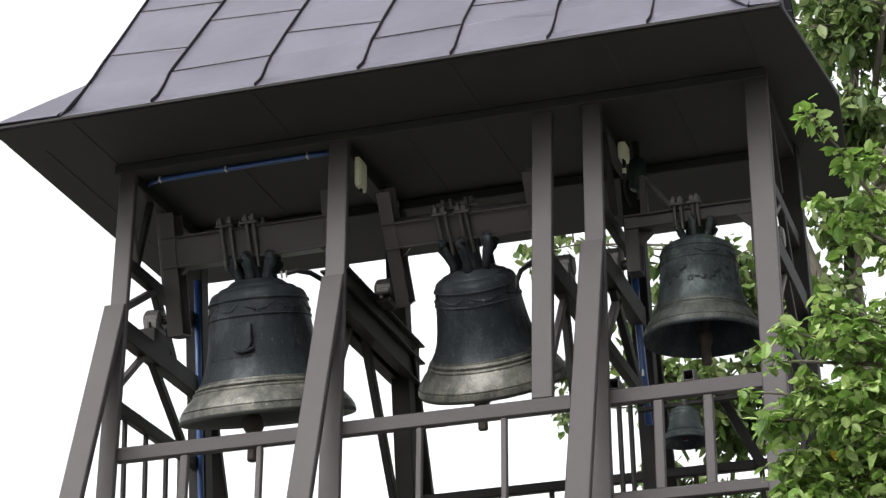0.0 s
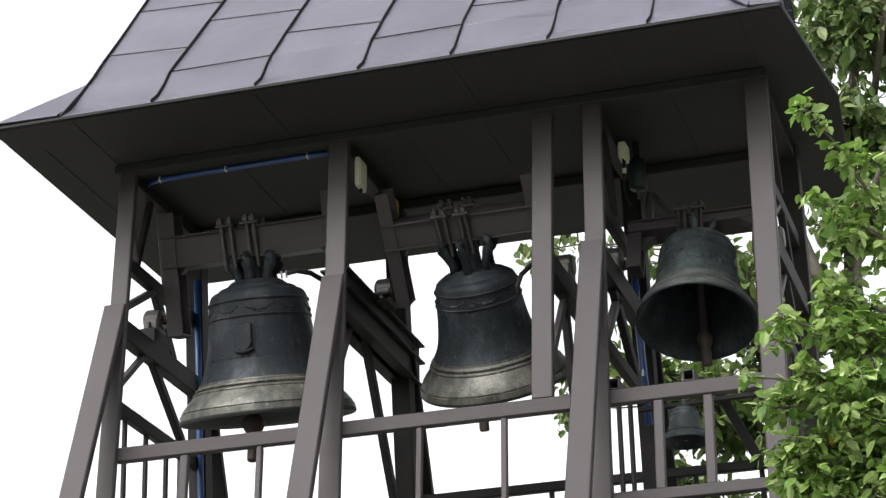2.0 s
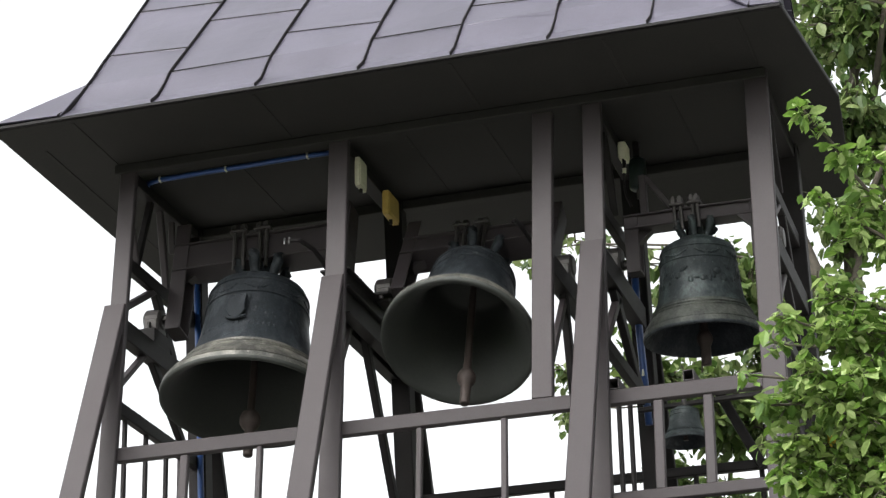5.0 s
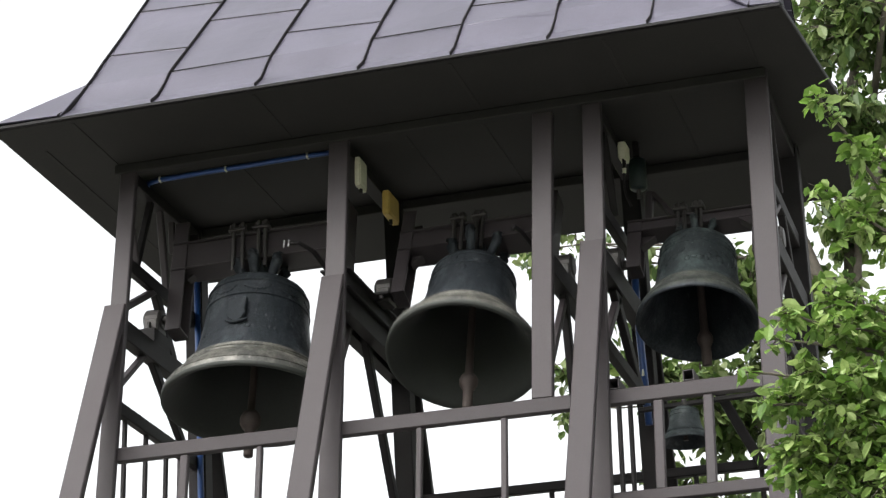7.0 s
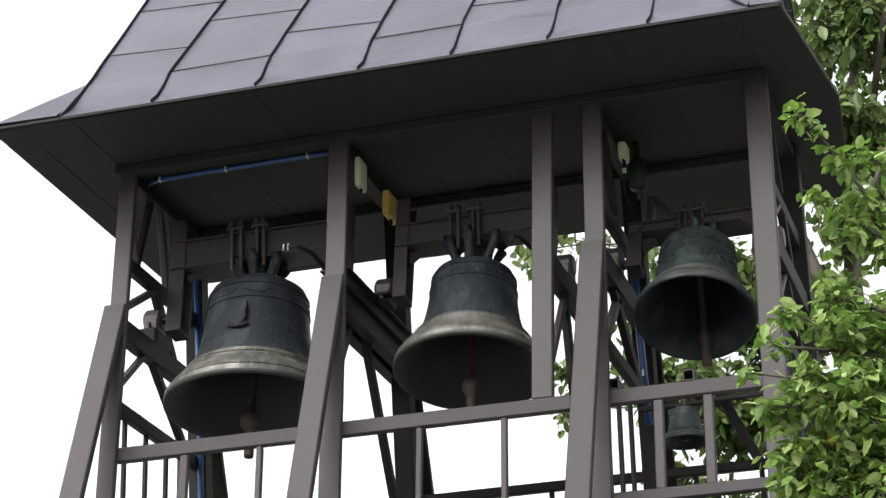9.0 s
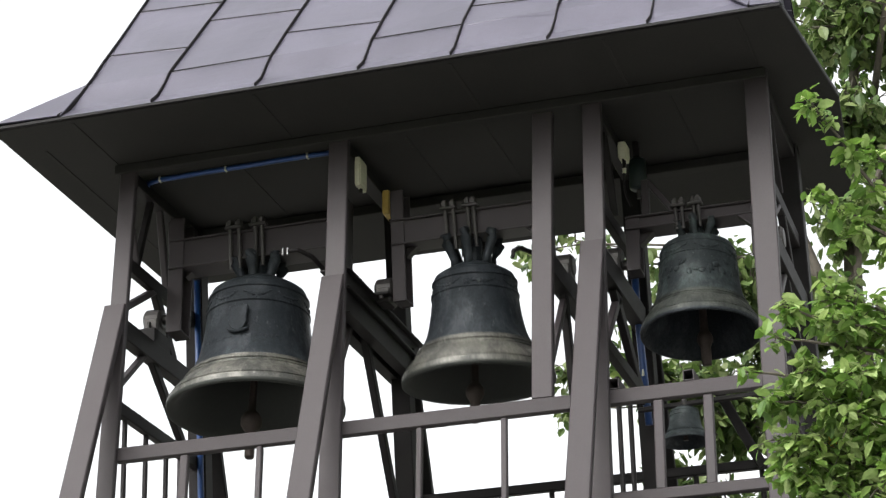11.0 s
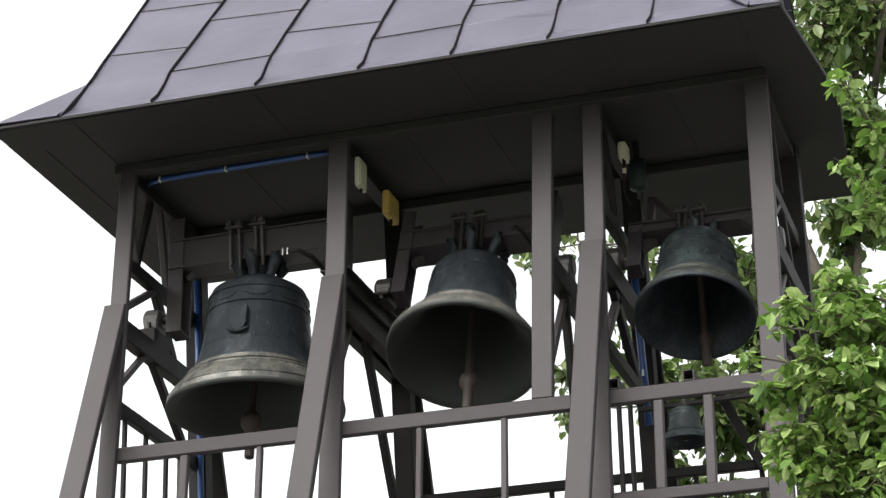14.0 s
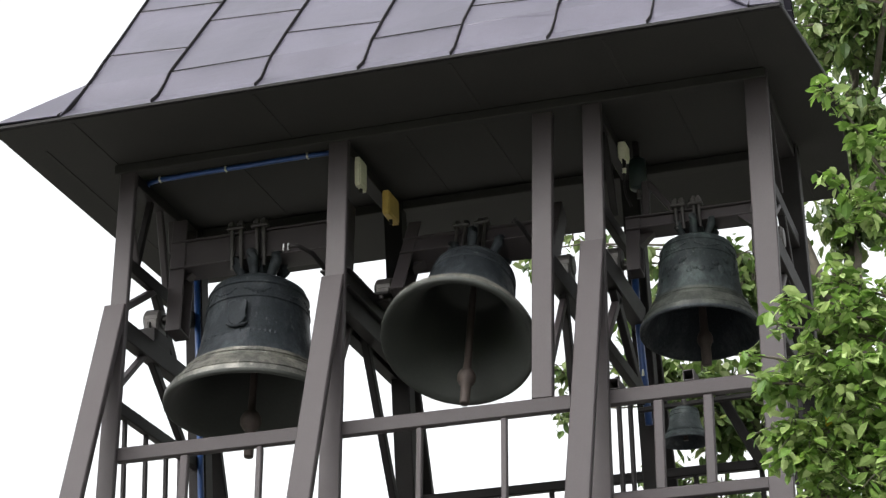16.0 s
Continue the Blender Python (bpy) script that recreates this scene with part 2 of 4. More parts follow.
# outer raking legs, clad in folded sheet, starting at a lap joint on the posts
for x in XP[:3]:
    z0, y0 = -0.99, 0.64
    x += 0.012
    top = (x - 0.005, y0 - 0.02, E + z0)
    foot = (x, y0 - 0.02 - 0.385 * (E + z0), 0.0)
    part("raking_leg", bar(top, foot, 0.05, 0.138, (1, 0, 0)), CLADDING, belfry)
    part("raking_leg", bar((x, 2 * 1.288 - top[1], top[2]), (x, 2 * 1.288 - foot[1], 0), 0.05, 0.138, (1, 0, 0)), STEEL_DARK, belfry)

# extra post between the middle and the end bay, standing on the handrail
part("post", bar(front(2.758, -0.03), front(2.733, -1.914), 0.056, 0.122, (1, 0, 0)), STEEL, belfry)

# handrails and balusters
BAYS = ((0, 1), (1, 2), (2, 3))
for a, b in BAYS:
    xa, xb = XP[a] + 0.062, XP[b] - 0.062
    for z, h, m in ((-1.955, 0.085, STEEL), (-2.55, 0.065, STEEL)):
        part("handrail" if z > -2 else "lower_rail", bar(front(xa, z), front(xb, z), 0.06, h), m, belfry)
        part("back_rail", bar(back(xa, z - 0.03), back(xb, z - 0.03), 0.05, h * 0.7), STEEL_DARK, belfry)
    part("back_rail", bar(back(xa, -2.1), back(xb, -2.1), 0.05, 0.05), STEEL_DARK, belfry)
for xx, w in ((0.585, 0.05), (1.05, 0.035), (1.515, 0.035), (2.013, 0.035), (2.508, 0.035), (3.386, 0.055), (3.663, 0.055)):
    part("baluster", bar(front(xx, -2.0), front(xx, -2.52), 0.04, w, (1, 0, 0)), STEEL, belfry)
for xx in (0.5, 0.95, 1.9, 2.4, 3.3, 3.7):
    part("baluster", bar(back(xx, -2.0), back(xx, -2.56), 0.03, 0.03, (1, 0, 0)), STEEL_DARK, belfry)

# cross frames: chords, bearing beams and lacing; for each frame the beam's top and depth, the lower chord, then bars as
# (y, z) to (y, z), width, plain or shade-darkened steel colour
FRAMES = (
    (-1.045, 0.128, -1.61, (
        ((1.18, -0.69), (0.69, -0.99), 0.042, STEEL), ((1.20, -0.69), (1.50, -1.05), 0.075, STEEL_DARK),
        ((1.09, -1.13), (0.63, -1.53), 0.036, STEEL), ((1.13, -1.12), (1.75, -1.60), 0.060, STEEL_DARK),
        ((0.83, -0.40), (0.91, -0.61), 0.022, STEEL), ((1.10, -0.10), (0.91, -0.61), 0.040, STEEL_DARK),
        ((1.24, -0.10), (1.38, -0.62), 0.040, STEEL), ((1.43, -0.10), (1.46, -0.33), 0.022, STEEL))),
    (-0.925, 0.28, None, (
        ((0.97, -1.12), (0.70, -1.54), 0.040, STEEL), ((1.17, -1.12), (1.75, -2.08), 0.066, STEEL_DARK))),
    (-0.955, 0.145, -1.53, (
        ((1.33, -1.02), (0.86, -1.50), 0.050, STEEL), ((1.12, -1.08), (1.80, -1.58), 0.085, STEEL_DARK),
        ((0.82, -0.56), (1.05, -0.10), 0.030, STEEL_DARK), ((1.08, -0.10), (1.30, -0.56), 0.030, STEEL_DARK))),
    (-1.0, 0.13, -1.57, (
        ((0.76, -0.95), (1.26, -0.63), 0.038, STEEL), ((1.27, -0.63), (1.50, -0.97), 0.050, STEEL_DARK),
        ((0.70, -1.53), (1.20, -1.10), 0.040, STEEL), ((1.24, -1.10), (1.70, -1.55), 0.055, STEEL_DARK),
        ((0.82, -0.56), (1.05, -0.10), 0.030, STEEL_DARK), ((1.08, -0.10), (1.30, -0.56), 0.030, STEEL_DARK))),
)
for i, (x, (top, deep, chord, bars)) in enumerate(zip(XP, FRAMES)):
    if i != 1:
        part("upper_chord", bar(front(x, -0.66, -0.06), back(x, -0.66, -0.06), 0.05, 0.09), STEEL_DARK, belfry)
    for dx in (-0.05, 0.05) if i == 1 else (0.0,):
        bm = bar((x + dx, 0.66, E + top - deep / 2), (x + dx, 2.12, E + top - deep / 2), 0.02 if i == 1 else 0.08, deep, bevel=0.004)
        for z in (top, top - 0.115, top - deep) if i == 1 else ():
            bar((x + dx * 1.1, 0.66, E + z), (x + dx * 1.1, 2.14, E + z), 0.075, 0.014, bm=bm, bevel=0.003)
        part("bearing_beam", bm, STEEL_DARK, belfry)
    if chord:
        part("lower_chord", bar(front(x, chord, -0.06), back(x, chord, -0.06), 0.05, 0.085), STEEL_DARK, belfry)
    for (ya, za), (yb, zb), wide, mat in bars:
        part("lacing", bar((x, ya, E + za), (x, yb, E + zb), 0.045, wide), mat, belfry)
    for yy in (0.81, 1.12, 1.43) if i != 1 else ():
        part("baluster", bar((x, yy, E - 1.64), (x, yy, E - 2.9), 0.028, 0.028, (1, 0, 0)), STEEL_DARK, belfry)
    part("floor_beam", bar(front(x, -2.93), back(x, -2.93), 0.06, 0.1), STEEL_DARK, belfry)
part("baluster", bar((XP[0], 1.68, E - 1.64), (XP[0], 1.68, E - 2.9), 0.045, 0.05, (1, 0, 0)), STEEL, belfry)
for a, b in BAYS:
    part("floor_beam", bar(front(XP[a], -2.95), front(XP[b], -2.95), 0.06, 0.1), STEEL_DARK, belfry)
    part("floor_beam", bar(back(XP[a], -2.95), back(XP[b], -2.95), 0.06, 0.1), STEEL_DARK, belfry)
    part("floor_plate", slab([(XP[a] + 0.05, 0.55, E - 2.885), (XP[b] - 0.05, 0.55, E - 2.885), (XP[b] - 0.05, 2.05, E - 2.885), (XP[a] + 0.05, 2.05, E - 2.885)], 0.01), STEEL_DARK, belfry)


def bearing(x, base):
    """A pillow block round the axle, on packing down to the beam's top."""
    y, z = 1.285, E - 0.847
    bm = tube([(x - 0.06, y, z), (x - 0.045, y, z), (x + 0.045, y, z), (x + 0.06, y, z)], [0.055, 0.072, 0.072, 0.055], sides=14)
    bar((x - 0.05, y, z - 0.05), (x + 0.05, y, z - 0.05), 0.15, 0.10, bm=bm, bevel=0.012)
    low = E + base
    deep = max(0.02, z - 0.09 - low)
    part("packing", bar((x - 0.055, y, low + deep / 2), (x + 0.055, y, low + deep / 2), 0.25, deep, bevel=0.004), STEEL_DARK, belfry)
    for yy in (y - 0.10, y + 0.10):
        tube([(x, yy, z - 0.09), (x, yy, z - 0.045)], 0.015, bm)
    return part("bearing_block", bm, IRON_GREY, belfry, "dark cast iron pillow block with two bolts")


# a lighter cross frame behind the extra post
part("bearing_beam", bar((2.735, 0.70, E - 1.02), (2.735, 1.92, E - 1.02), 0.09, 0.13), STEEL_DARK, belfry)
part("lacing", bar((2.735, 1.20, E - 1.06), (2.735, 0.66, E - 1.78), 0.04, 0.045), STEEL, belfry)
part("lacing", bar((2.735, 1.16, E - 1.06), (2.735, 1.40, E - 1.97), 0.045, 0.075), STEEL_DARK, belfry)
for x, base in ((0.055, -1.045), (1.40, -0.92), (1.59, -0.92), (2.72, -0.955), (3.02, -0.955), (3.99, -1.0)):
    bearing(x, base)

# eaves: soffit, fascia and skirt
XL, XR, Y0, Y1 = -0.458, 4.308, 0.0, 2.75
YC = 1.375  # line of the ridge
XM, YM = 4.44, 1.25
OUT = [(XL, Y0), (XR, Y0), (XM, YM), (XR, Y1), (XL, Y1)]
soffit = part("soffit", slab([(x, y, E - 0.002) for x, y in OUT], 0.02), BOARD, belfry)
for (xa, ya), (xb, yb) in zip(OUT, OUT[1:] + OUT[:1]):
    part("fascia", bar((xa, ya, E - 0.010), (xb, yb, E - 0.010), 0.014, 0.022), STEEL_DARK, belfry)
for yy in (0.72, 1.86):
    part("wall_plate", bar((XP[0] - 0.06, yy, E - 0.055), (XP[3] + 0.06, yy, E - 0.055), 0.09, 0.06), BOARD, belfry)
for x in XP:
    part("tie_beam", bar((x, 0.77, E - 0.085), (x, 1.81, E - 0.085), 0.09, 0.075), STEEL_DARK, belfry)

# cover strips under the soffit: mitres at the corners and board joints
STRIPS = [((0.045, 0.03), (0.045, 0.69)), ((4.06, 0.03), (4.06, 0.69)), ((0.045, 1.9), (0.045, 2.7)), ((4.06, 1.9), (4.06, 2.7))]
STRIPS += [((x, 0.03), (x, 0.66)) for x in (1.2, 2.4, 3.3)]
STRIPS += [((x, 0.78), (x, 1.80)) for x in (0.75, 1.86, 2.35, 3.5)] + [((-0.28, 0.35), (-0.28, 2.2))]
for (xa, ya), (xb, yb) in STRIPS:
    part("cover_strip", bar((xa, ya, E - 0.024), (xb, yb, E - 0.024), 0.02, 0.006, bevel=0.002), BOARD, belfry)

# roof: standing-seam sheets on two slopes over a gabled core, skirts at both ends
BREAK_Y, BREAK_Z, TOP_Z = 0.26, 0.315, 1.51
SEAMS = [-0.02, 0.57, 1.225, 1.86, 2.415, 2.99, 3.565, 4.13]


def slope(y):
    """Height of the front slope at distance y from the eave."""
    if y < 0.1:
        return 0.085 * y / 0.1
    if y < BREAK_Y:
        return 0.085 + (BREAK_Z - 0.085) * (y - 0.1) / (BREAK_Y - 0.1)
    return BREAK_Z + (TOP_Z - BREAK_Z) * (y - BREAK_Y) / (YC - BREAK_Y)


roof = part("roof", slab([(0.0, 0.3, E + 0.26), (3.9, 0.3, E + 0.26), (3.9, 2.44, E + 0.26), (0.0, 2.44, E + 0.26)], 0.2), STEEL_DARK, belfry, "brown standing-seam sheet-metal roof with flared eaves")


def roof_point(x, y, side, lift=0.0):
    yy = y if side > 0 else 2 * YC - y
    return Vector((x, yy, E + slope(y) + 0.012 + lift))


JOINTS = ((0.60, 1.16), (0.86,), (0.52, 1.1), (0.82,), (0.47, 0.80), (0.36, 0.74), (0.40, 0.9))
FOLDS = (1, 3)  # strips with a fold along the flare


def strip_edge(k, y):
    """The edges of the strips run straight up the slope, but for the outermost, which follows the hip."""
    if k:
        return SEAMS[k]
    return -0.03 + 0.062 * y / BREAK_Y if y < BREAK_Y else 0.032 - 0.10 * (y - BREAK_Y)

rnd = random.Random(4)
for side in (1, -1):
    for k, (xa, xb) in enumerate(zip(SEAMS, SEAMS[1:])):
        cuts = [-0.014, BREAK_Y] + [c for c in JOINTS[k] if c > BREAK_Y + 0.04] + [YC]
        for c0, c1 in zip(cuts, cuts[1:]):
            lift = rnd.uniform(0, 0.004)
            lap = 0.004 if c0 > 0 else 0
            bm = bmesh.new()
            nu, nv = 5, 8
            grid = []
            for v in range(nv + 1):
                row = []
                for u in range(nu + 1):
                    y = c0 + (c1 - c0) * v / nv
                    x = strip_edge(k, y) + (xb - strip_edge(k, y)) * u / nu
                    y -= 0.058 * u / nu * (BREAK_Y + 0.01 < y < YC - 0.01)
                    dent = 0.006 * noise.noise(Vector((x * 3.1, y * 3.7, side * 5))) + 0.003 * noise.noise(Vector((x * 9, y * 9, 2)))
                    row.append(bm.verts.new(roof_point(x, y, side, lift + (0.007 if c0 > BREAK_Y and v == 0 else 0.002) + dent * (0 < u < nu))))
                grid.append(row)
            for v in range(nv):
                for u in range(nu):
                    bm.faces.new((grid[v][u], grid[v][u + 1], grid[v + 1][u + 1], grid[v + 1][u]))
            ext = bmesh.ops.extrude_face_region(bm, geom=bm.faces[:])
            bmesh.ops.translate(bm, vec=(0, 0, -0.008), verts=[g for g in ext["geom"] if isinstance(g, bmesh.types.BMVert)])
            bmesh.ops.recalc_face_normals(bm, faces=bm.faces[:])
            part("roof_sheet", bm, SHEET, roof)
            if c0 > BREAK_Y + 0.01 or (c0 == BREAK_Y and k in FOLDS):
                part("fold", bar(roof_point(strip_edge(k, c0), c0, side, 0.012), roof_point(xb, c0 - 0.058 * (c0 > BREAK_Y), side, 0.012), 0.007, 0.007, bevel=0.002), STEEL_DARK, roof)
    for k, x in enumerate(SEAMS):
        pts = [roof_point(strip_edge(k, y) + rnd.uniform(-0.004, 0.004), y, side, 0.016) for y in (-0.012, 0.09, 0.17, BREAK_Y - 0.02, BREAK_Y + 0.03, 0.5, 0.8, YC)]
        bm = bmesh.new()
        for p, q in zip(pts, pts[1:]):
            bar(p, q, 0.008, 0.022, (0, 0, 1), bm, 0.003)
        part("seam", bm, STEEL_DARK, roof)
part("ridge_cap", tube([(-0.08, YC, E + TOP_Z + 0.03), (4.13, YC, E + TOP_Z + 0.03)], 0.03), SHEET, roof)
# gable walls and end skirts
for xg, xe, s in ((0.035, XL, -1), (4.09, XR, 1)):
    tip = xg - 0.07 if s < 0 else xg
    part("gable", slab([(xg, 0.275, E + 0.32), (xg, 2 * YC - 0.275, E + 0.32), (tip, YC, E + TOP_Z)], 0.02), SHEET, roof)
ENDS = (
    ((-0.02, 0.0, 0.02), (XL, 0.0, 0.028), (0.028, 0.262, 0.338)),
    ((XL, 0.0, 0.028), (XL, Y1, 0.028), (0.028, Y1 - 0.262, 0.338), (0.028, 0.262, 0.338)),
    ((XL, Y1, 0.028), (-0.02, Y1, 0.02), (0.028, Y1 - 0.262, 0.338)),
    ((XR, 0.0, 0.012), (4.13, 0.0, 0.02), (3.86, 0.27, 0.33)),
    ((XM, YM, 0.012), (XR, 0.0, 0.012), (3.86, 0.27, 0.33), (3.86, 1.25, 0.33)),
    ((XR, Y1, 0.012), (XM, YM, 0.012), (3.86, 1.25, 0.33), (3.86, Y1 - 0.27, 0.33)),
    ((4.13, Y1, 0.02), (XR, Y1, 0.012), (3.86, Y1 - 0.27, 0.33)),
)
part("drip_edge", bar((XL, -0.019, E - 0.006), (XR, -0.019, E - 0.006), 0.008, 0.020, bevel=0.002), DRIP, roof, "dark folded drip edge along the eaves")
part("drip_edge", bar((XL - 0.008, -0.015, E + 0.004), (XL - 0.008, Y1, E + 0.004), 0.008, 0.045, bevel=0.002), DRIP, roof)
for c in ENDS:
    part("roof_sheet", slab([(x, y, E + z) for x, y, z in c], 0.008), SHEET, roof)

# ---- bells ----
PIV = -0.85  # height of the bell axles against the eaves
# (radius, height) in parts of the lip's radius and of the height from lip to shoulder; a doubled pair makes a sharp edge
SHAPE = (
    (1.003, 0.028), (1.003, 0.03), (0.992, 0.075), (0.992, 0.075), (0.968, 0.078), (0.968, 0.078), (0.966, 0.088), (0.966, 0.088), (0.975, 0.093), (0.975, 0.093),
    (0.945, 0.13), (0.90, 0.17), (0.855, 0.205), (0.82, 0.235), (0.82, 0.235), (0.826, 0.240), (0.822, 0.254), (0.808, 0.256), (0.808, 0.256), (0.788, 0.262), (0.782, 0.272), (0.782, 0.272),
    (0.796, 0.274), (0.792, 0.292), (0.775, 0.296), (0.775, 0.296), (0.757, 0.302), (0.752, 0.309), (0.752, 0.309), (0.755, 0.312), (0.745, 0.325),
)
WAIST = (
    (0.745, 0.325), (0.70, 0.375), (0.66, 0.44), (0.628, 0.53), (0.603, 0.63), (0.585, 0.73), (0.578, 0.775), (0.578, 0.775), (0.592, 0.778), (0.591, 0.790), (0.574, 0.793), (0.574, 0.793),
    (0.560, 0.895), (0.560, 0.895), (0.575, 0.898), (0.573, 0.912), (0.556, 0.915), (0.556, 0.915), (0.548, 0.94), (0.528, 0.968), (0.495, 0.985), (0.44, 1.0), (0.44, 1.0), (0.43, 1.012), (0.34, 1.035), (0.30, 1.06), (0.27, 1.07), (0.0, 1.07),
)
BOW = 0.325  # where the sound bow meets the waist, in parts of the height


def settle(h, low):
    """Heights of the profile with the sound bow pressed to the share low of its usual height."""
    return h * low if h <= BOW else BOW * low + (h - BOW) * (1 - BOW * low) / (1 - BOW)


HOLLOW = ((1.003, 0.028), (1.0, 0.004), (0.985, -0.004), (0.955, -0.004), (0.90, 0.03), (0.83, 0.10), (0.74, 0.19), (0.66, 0.30), (0.59, 0.43), (0.55, 0.58), (0.52, 0.75), (0.50, 0.88), (0.44, 0.93), (0.0, 0.95))


AXLE_Y = 1.285


def make_bell(label, x, drop, radius, lip, shoulder, mats, beam_z, beam_h, beam_d, half, arm_low, arm_top, arm_w, gusset, sr, spread, low):
    """A bell with its headstock and clapper, all about the axle at the origin. lip and shoulder: heights against the axle."""
    bell = thing("church_bell", label, "church bell", "swinging bells in the belfry", (x, AXLE_Y, E + PIV + drop))
    tall = shoulder - lip
    put = lambda prof: [(((sr + (r - 0.54) * (1 - sr) / 0.46) if r >= 0.54 else r * sr / 0.54) * radius, lip + settle(h, low) * tall) for r, h in prof]
    waist = part("waist", spin(put(WAIST)), mats[0], bell, smooth=True)
    part("sound_bow", spin(put(SHAPE)), mats[1], bell, "paler worn bronze rim", smooth=True)
    part("hollow", spin(put(HOLLOW)), mats[2], bell, "dark inside of the bell", smooth=True)
    rr = random.Random(int(x * 100))
    # cast frieze between the upper rings: worn festoons, each a shallow swag of leaves with a drop
    swags = max(6, round(2 * math.pi * radius * sr / 0.21))
    mid, size, ring = lip + tall * settle(0.842, low), 0.5 + radius, radius * (sr + 0.022)
    for k in range(swags):
        pts, rad = [], []
        for step in range(15):
            u = step / 7 - 1
            a = 2 * math.pi * (k + 0.5 + u * 0.40) / swags
            pts.append((ring * math.sin(a), -ring * math.cos(a), mid + size * (-0.018 + 0.032 * u * u + rr.uniform(-0.004, 0.004))))
            rad.append(size * (0.004 + 0.0075 * (step % 2) + rr.uniform(0, 0.004)) * (1.15 - 0.6 * abs(u)))
        part("frieze_ornament", tube(pts, rad, sides=6), mats[0], waist, smooth=True)
        a = 2 * math.pi * (k + 0.5) / swags
        drops = [(ring * math.sin(a), -ring * math.cos(a), mid - size * h) for h in (0.02, 0.034, 0.042, 0.05)]
        part("frieze_drop", tube(drops, [size * h for h in (0.008, 0.013, 0.009, 0.004)], sides=6), mats[0], waist, smooth=True)
    # crown: six loops round a centre block
    crown = bmesh.new()
    top = lip + 1.07 * tall
    rise = beam_z - beam_h / 2 - top
    tube([(0, 0, top - 0.02), (0, 0, top + rise)], [radius * 0.14, radius * 0.12], crown, 10)
    part("crown_block", crown, mats[0], bell)
    for k in range(6):
        a = math.pi / 6 + k * math.pi / 3
        c, s = math.cos(a), math.sin(a)
        prof = [(0.29, -0.06), (0.30, 0.2), (0.36, 0.5), (0.43, 0.78), (0.45, 0.95), (0.36, 1.06)]
        part("crown_loop", tube([(c * r * radius * spread, s * r * radius * spread, top + h * rise) for r, h in prof], [radius * w for w in (0.07, 0.058, 0.06, 0.07, 0.072, 0.05)], sides=8), mats[0], bell, smooth=True)
    # headstock
    part("headstock", bar((-half, 0, beam_z), (half, 0, beam_z), beam_d, beam_h), STEEL, bell, "brown painted steel headstock beam")
    for e in (1, -1):
        part("flange", bar((-half, 0, beam_z + e * beam_h / 2), (half, 0, beam_z + e * beam_h / 2), beam_d + 0.045, 0.012, bevel=0.003), STEEL, bell)
        xs = e * (half - arm_w / 2)
        arm = part("headstock_arm", bar((xs + e * arm_w * 0.42, 0, arm_low), (xs + e * arm_w * 0.42, 0, arm_top), 0.014, beam_d * 0.96, (0, 1, 0), bevel=0.003), STEEL, bell)
        for side in (-1, 1):
            part("arm_flange", bar((xs, side * beam_d * 0.52, arm_low), (xs, side * beam_d * 0.52, arm_top), arm_w, 0.014, (0, 1, 0), bevel=0.003), STEEL, arm)
        part("arm_cap", bar((xs - arm_w / 2, 0, arm_low + 0.01), (xs + arm_w / 2, 0, arm_low + 0.01), beam_d * 1.02, 0.014, bevel=0.003), STEEL, arm)
        part("gusset", slab([(xs - e * arm_w * 0.4, -0.008, beam_z - beam_h / 2 - gusset), (xs - e * (arm_w * 0.4 + gusset), -0.008, beam_z - beam_h / 2 - 0.006), (xs - e * arm_w * 0.4, -0.008, beam_z - beam_h / 2 - 0.006)], 0.06), STEEL, bell)
        part("axle", tube([(xs, 0, 0), (e * (half + 0.09), 0, 0)], 0.03), IRON_GREY, bell)
    # hanger rods with a strap and nuts over the beam
    for xx in (-0.31, -0.20, 0.0, 0.08):
        for yy in (-beam_d / 2 - 0.035, beam_d / 2 + 0.035):
            bm = tube([(xx * radius + 0.02 * radius, yy * 0.8, top + rise * 0.55), (xx * radius, yy, beam_z + beam_h / 2 + 0.075)], 0.012 * (0.6 + radius))
            tube([(xx * radius, yy, beam_z + beam_h / 2 + 0.03), (xx * radius, yy, beam_z + beam_h / 2 + 0.058)], 0.024 * (0.6 + radius), bm, 6)
            part("hanger_rod", bm, IRON_GREY, bell)
    for xx in (-0.255, 0.04):
        for yy in (-beam_d / 2 - 0.035, beam_d / 2 + 0.035):
            part("strap", bar((xx * radius - 0.07 * radius - 0.02, yy, beam_z + beam_h / 2 + 0.02), (xx * radius + 0.07 * radius + 0.02, yy, beam_z + beam_h / 2 + 0.02), 0.05, 0.018), IRON_GREY, bell)
    return bell


def make_clapper(bell, top, ball_z, ball_r, tail):
    """The clapper hangs from an eye under the crown; its own origin is that eye."""
    clap = part("clapper", spin([(0.0, 0.04), (0.024, 0.03), (0.022, 0.0), (0.021, -0.1), (0.023, ball_z + 0.18), (0.025, ball_z + ball_r * 1.05), (ball_r * 0.75, ball_z + ball_r * 0.8), (ball_r, ball_z + ball_r * 0.3), (ball_r, ball_z - ball_r * 0.3), (ball_r * 0.75, ball_z - ball_r * 0.8), (0.031, ball_z - ball_r * 1.0), (0.030, ball_z - tail + 0.008), (0.026, ball_z - tail), (0.0, ball_z - tail)], n=20), IRON, bell, "rusty iron clapper with a ball and tail", smooth=True)
    clap.location = (0, 0, top)
    return clap


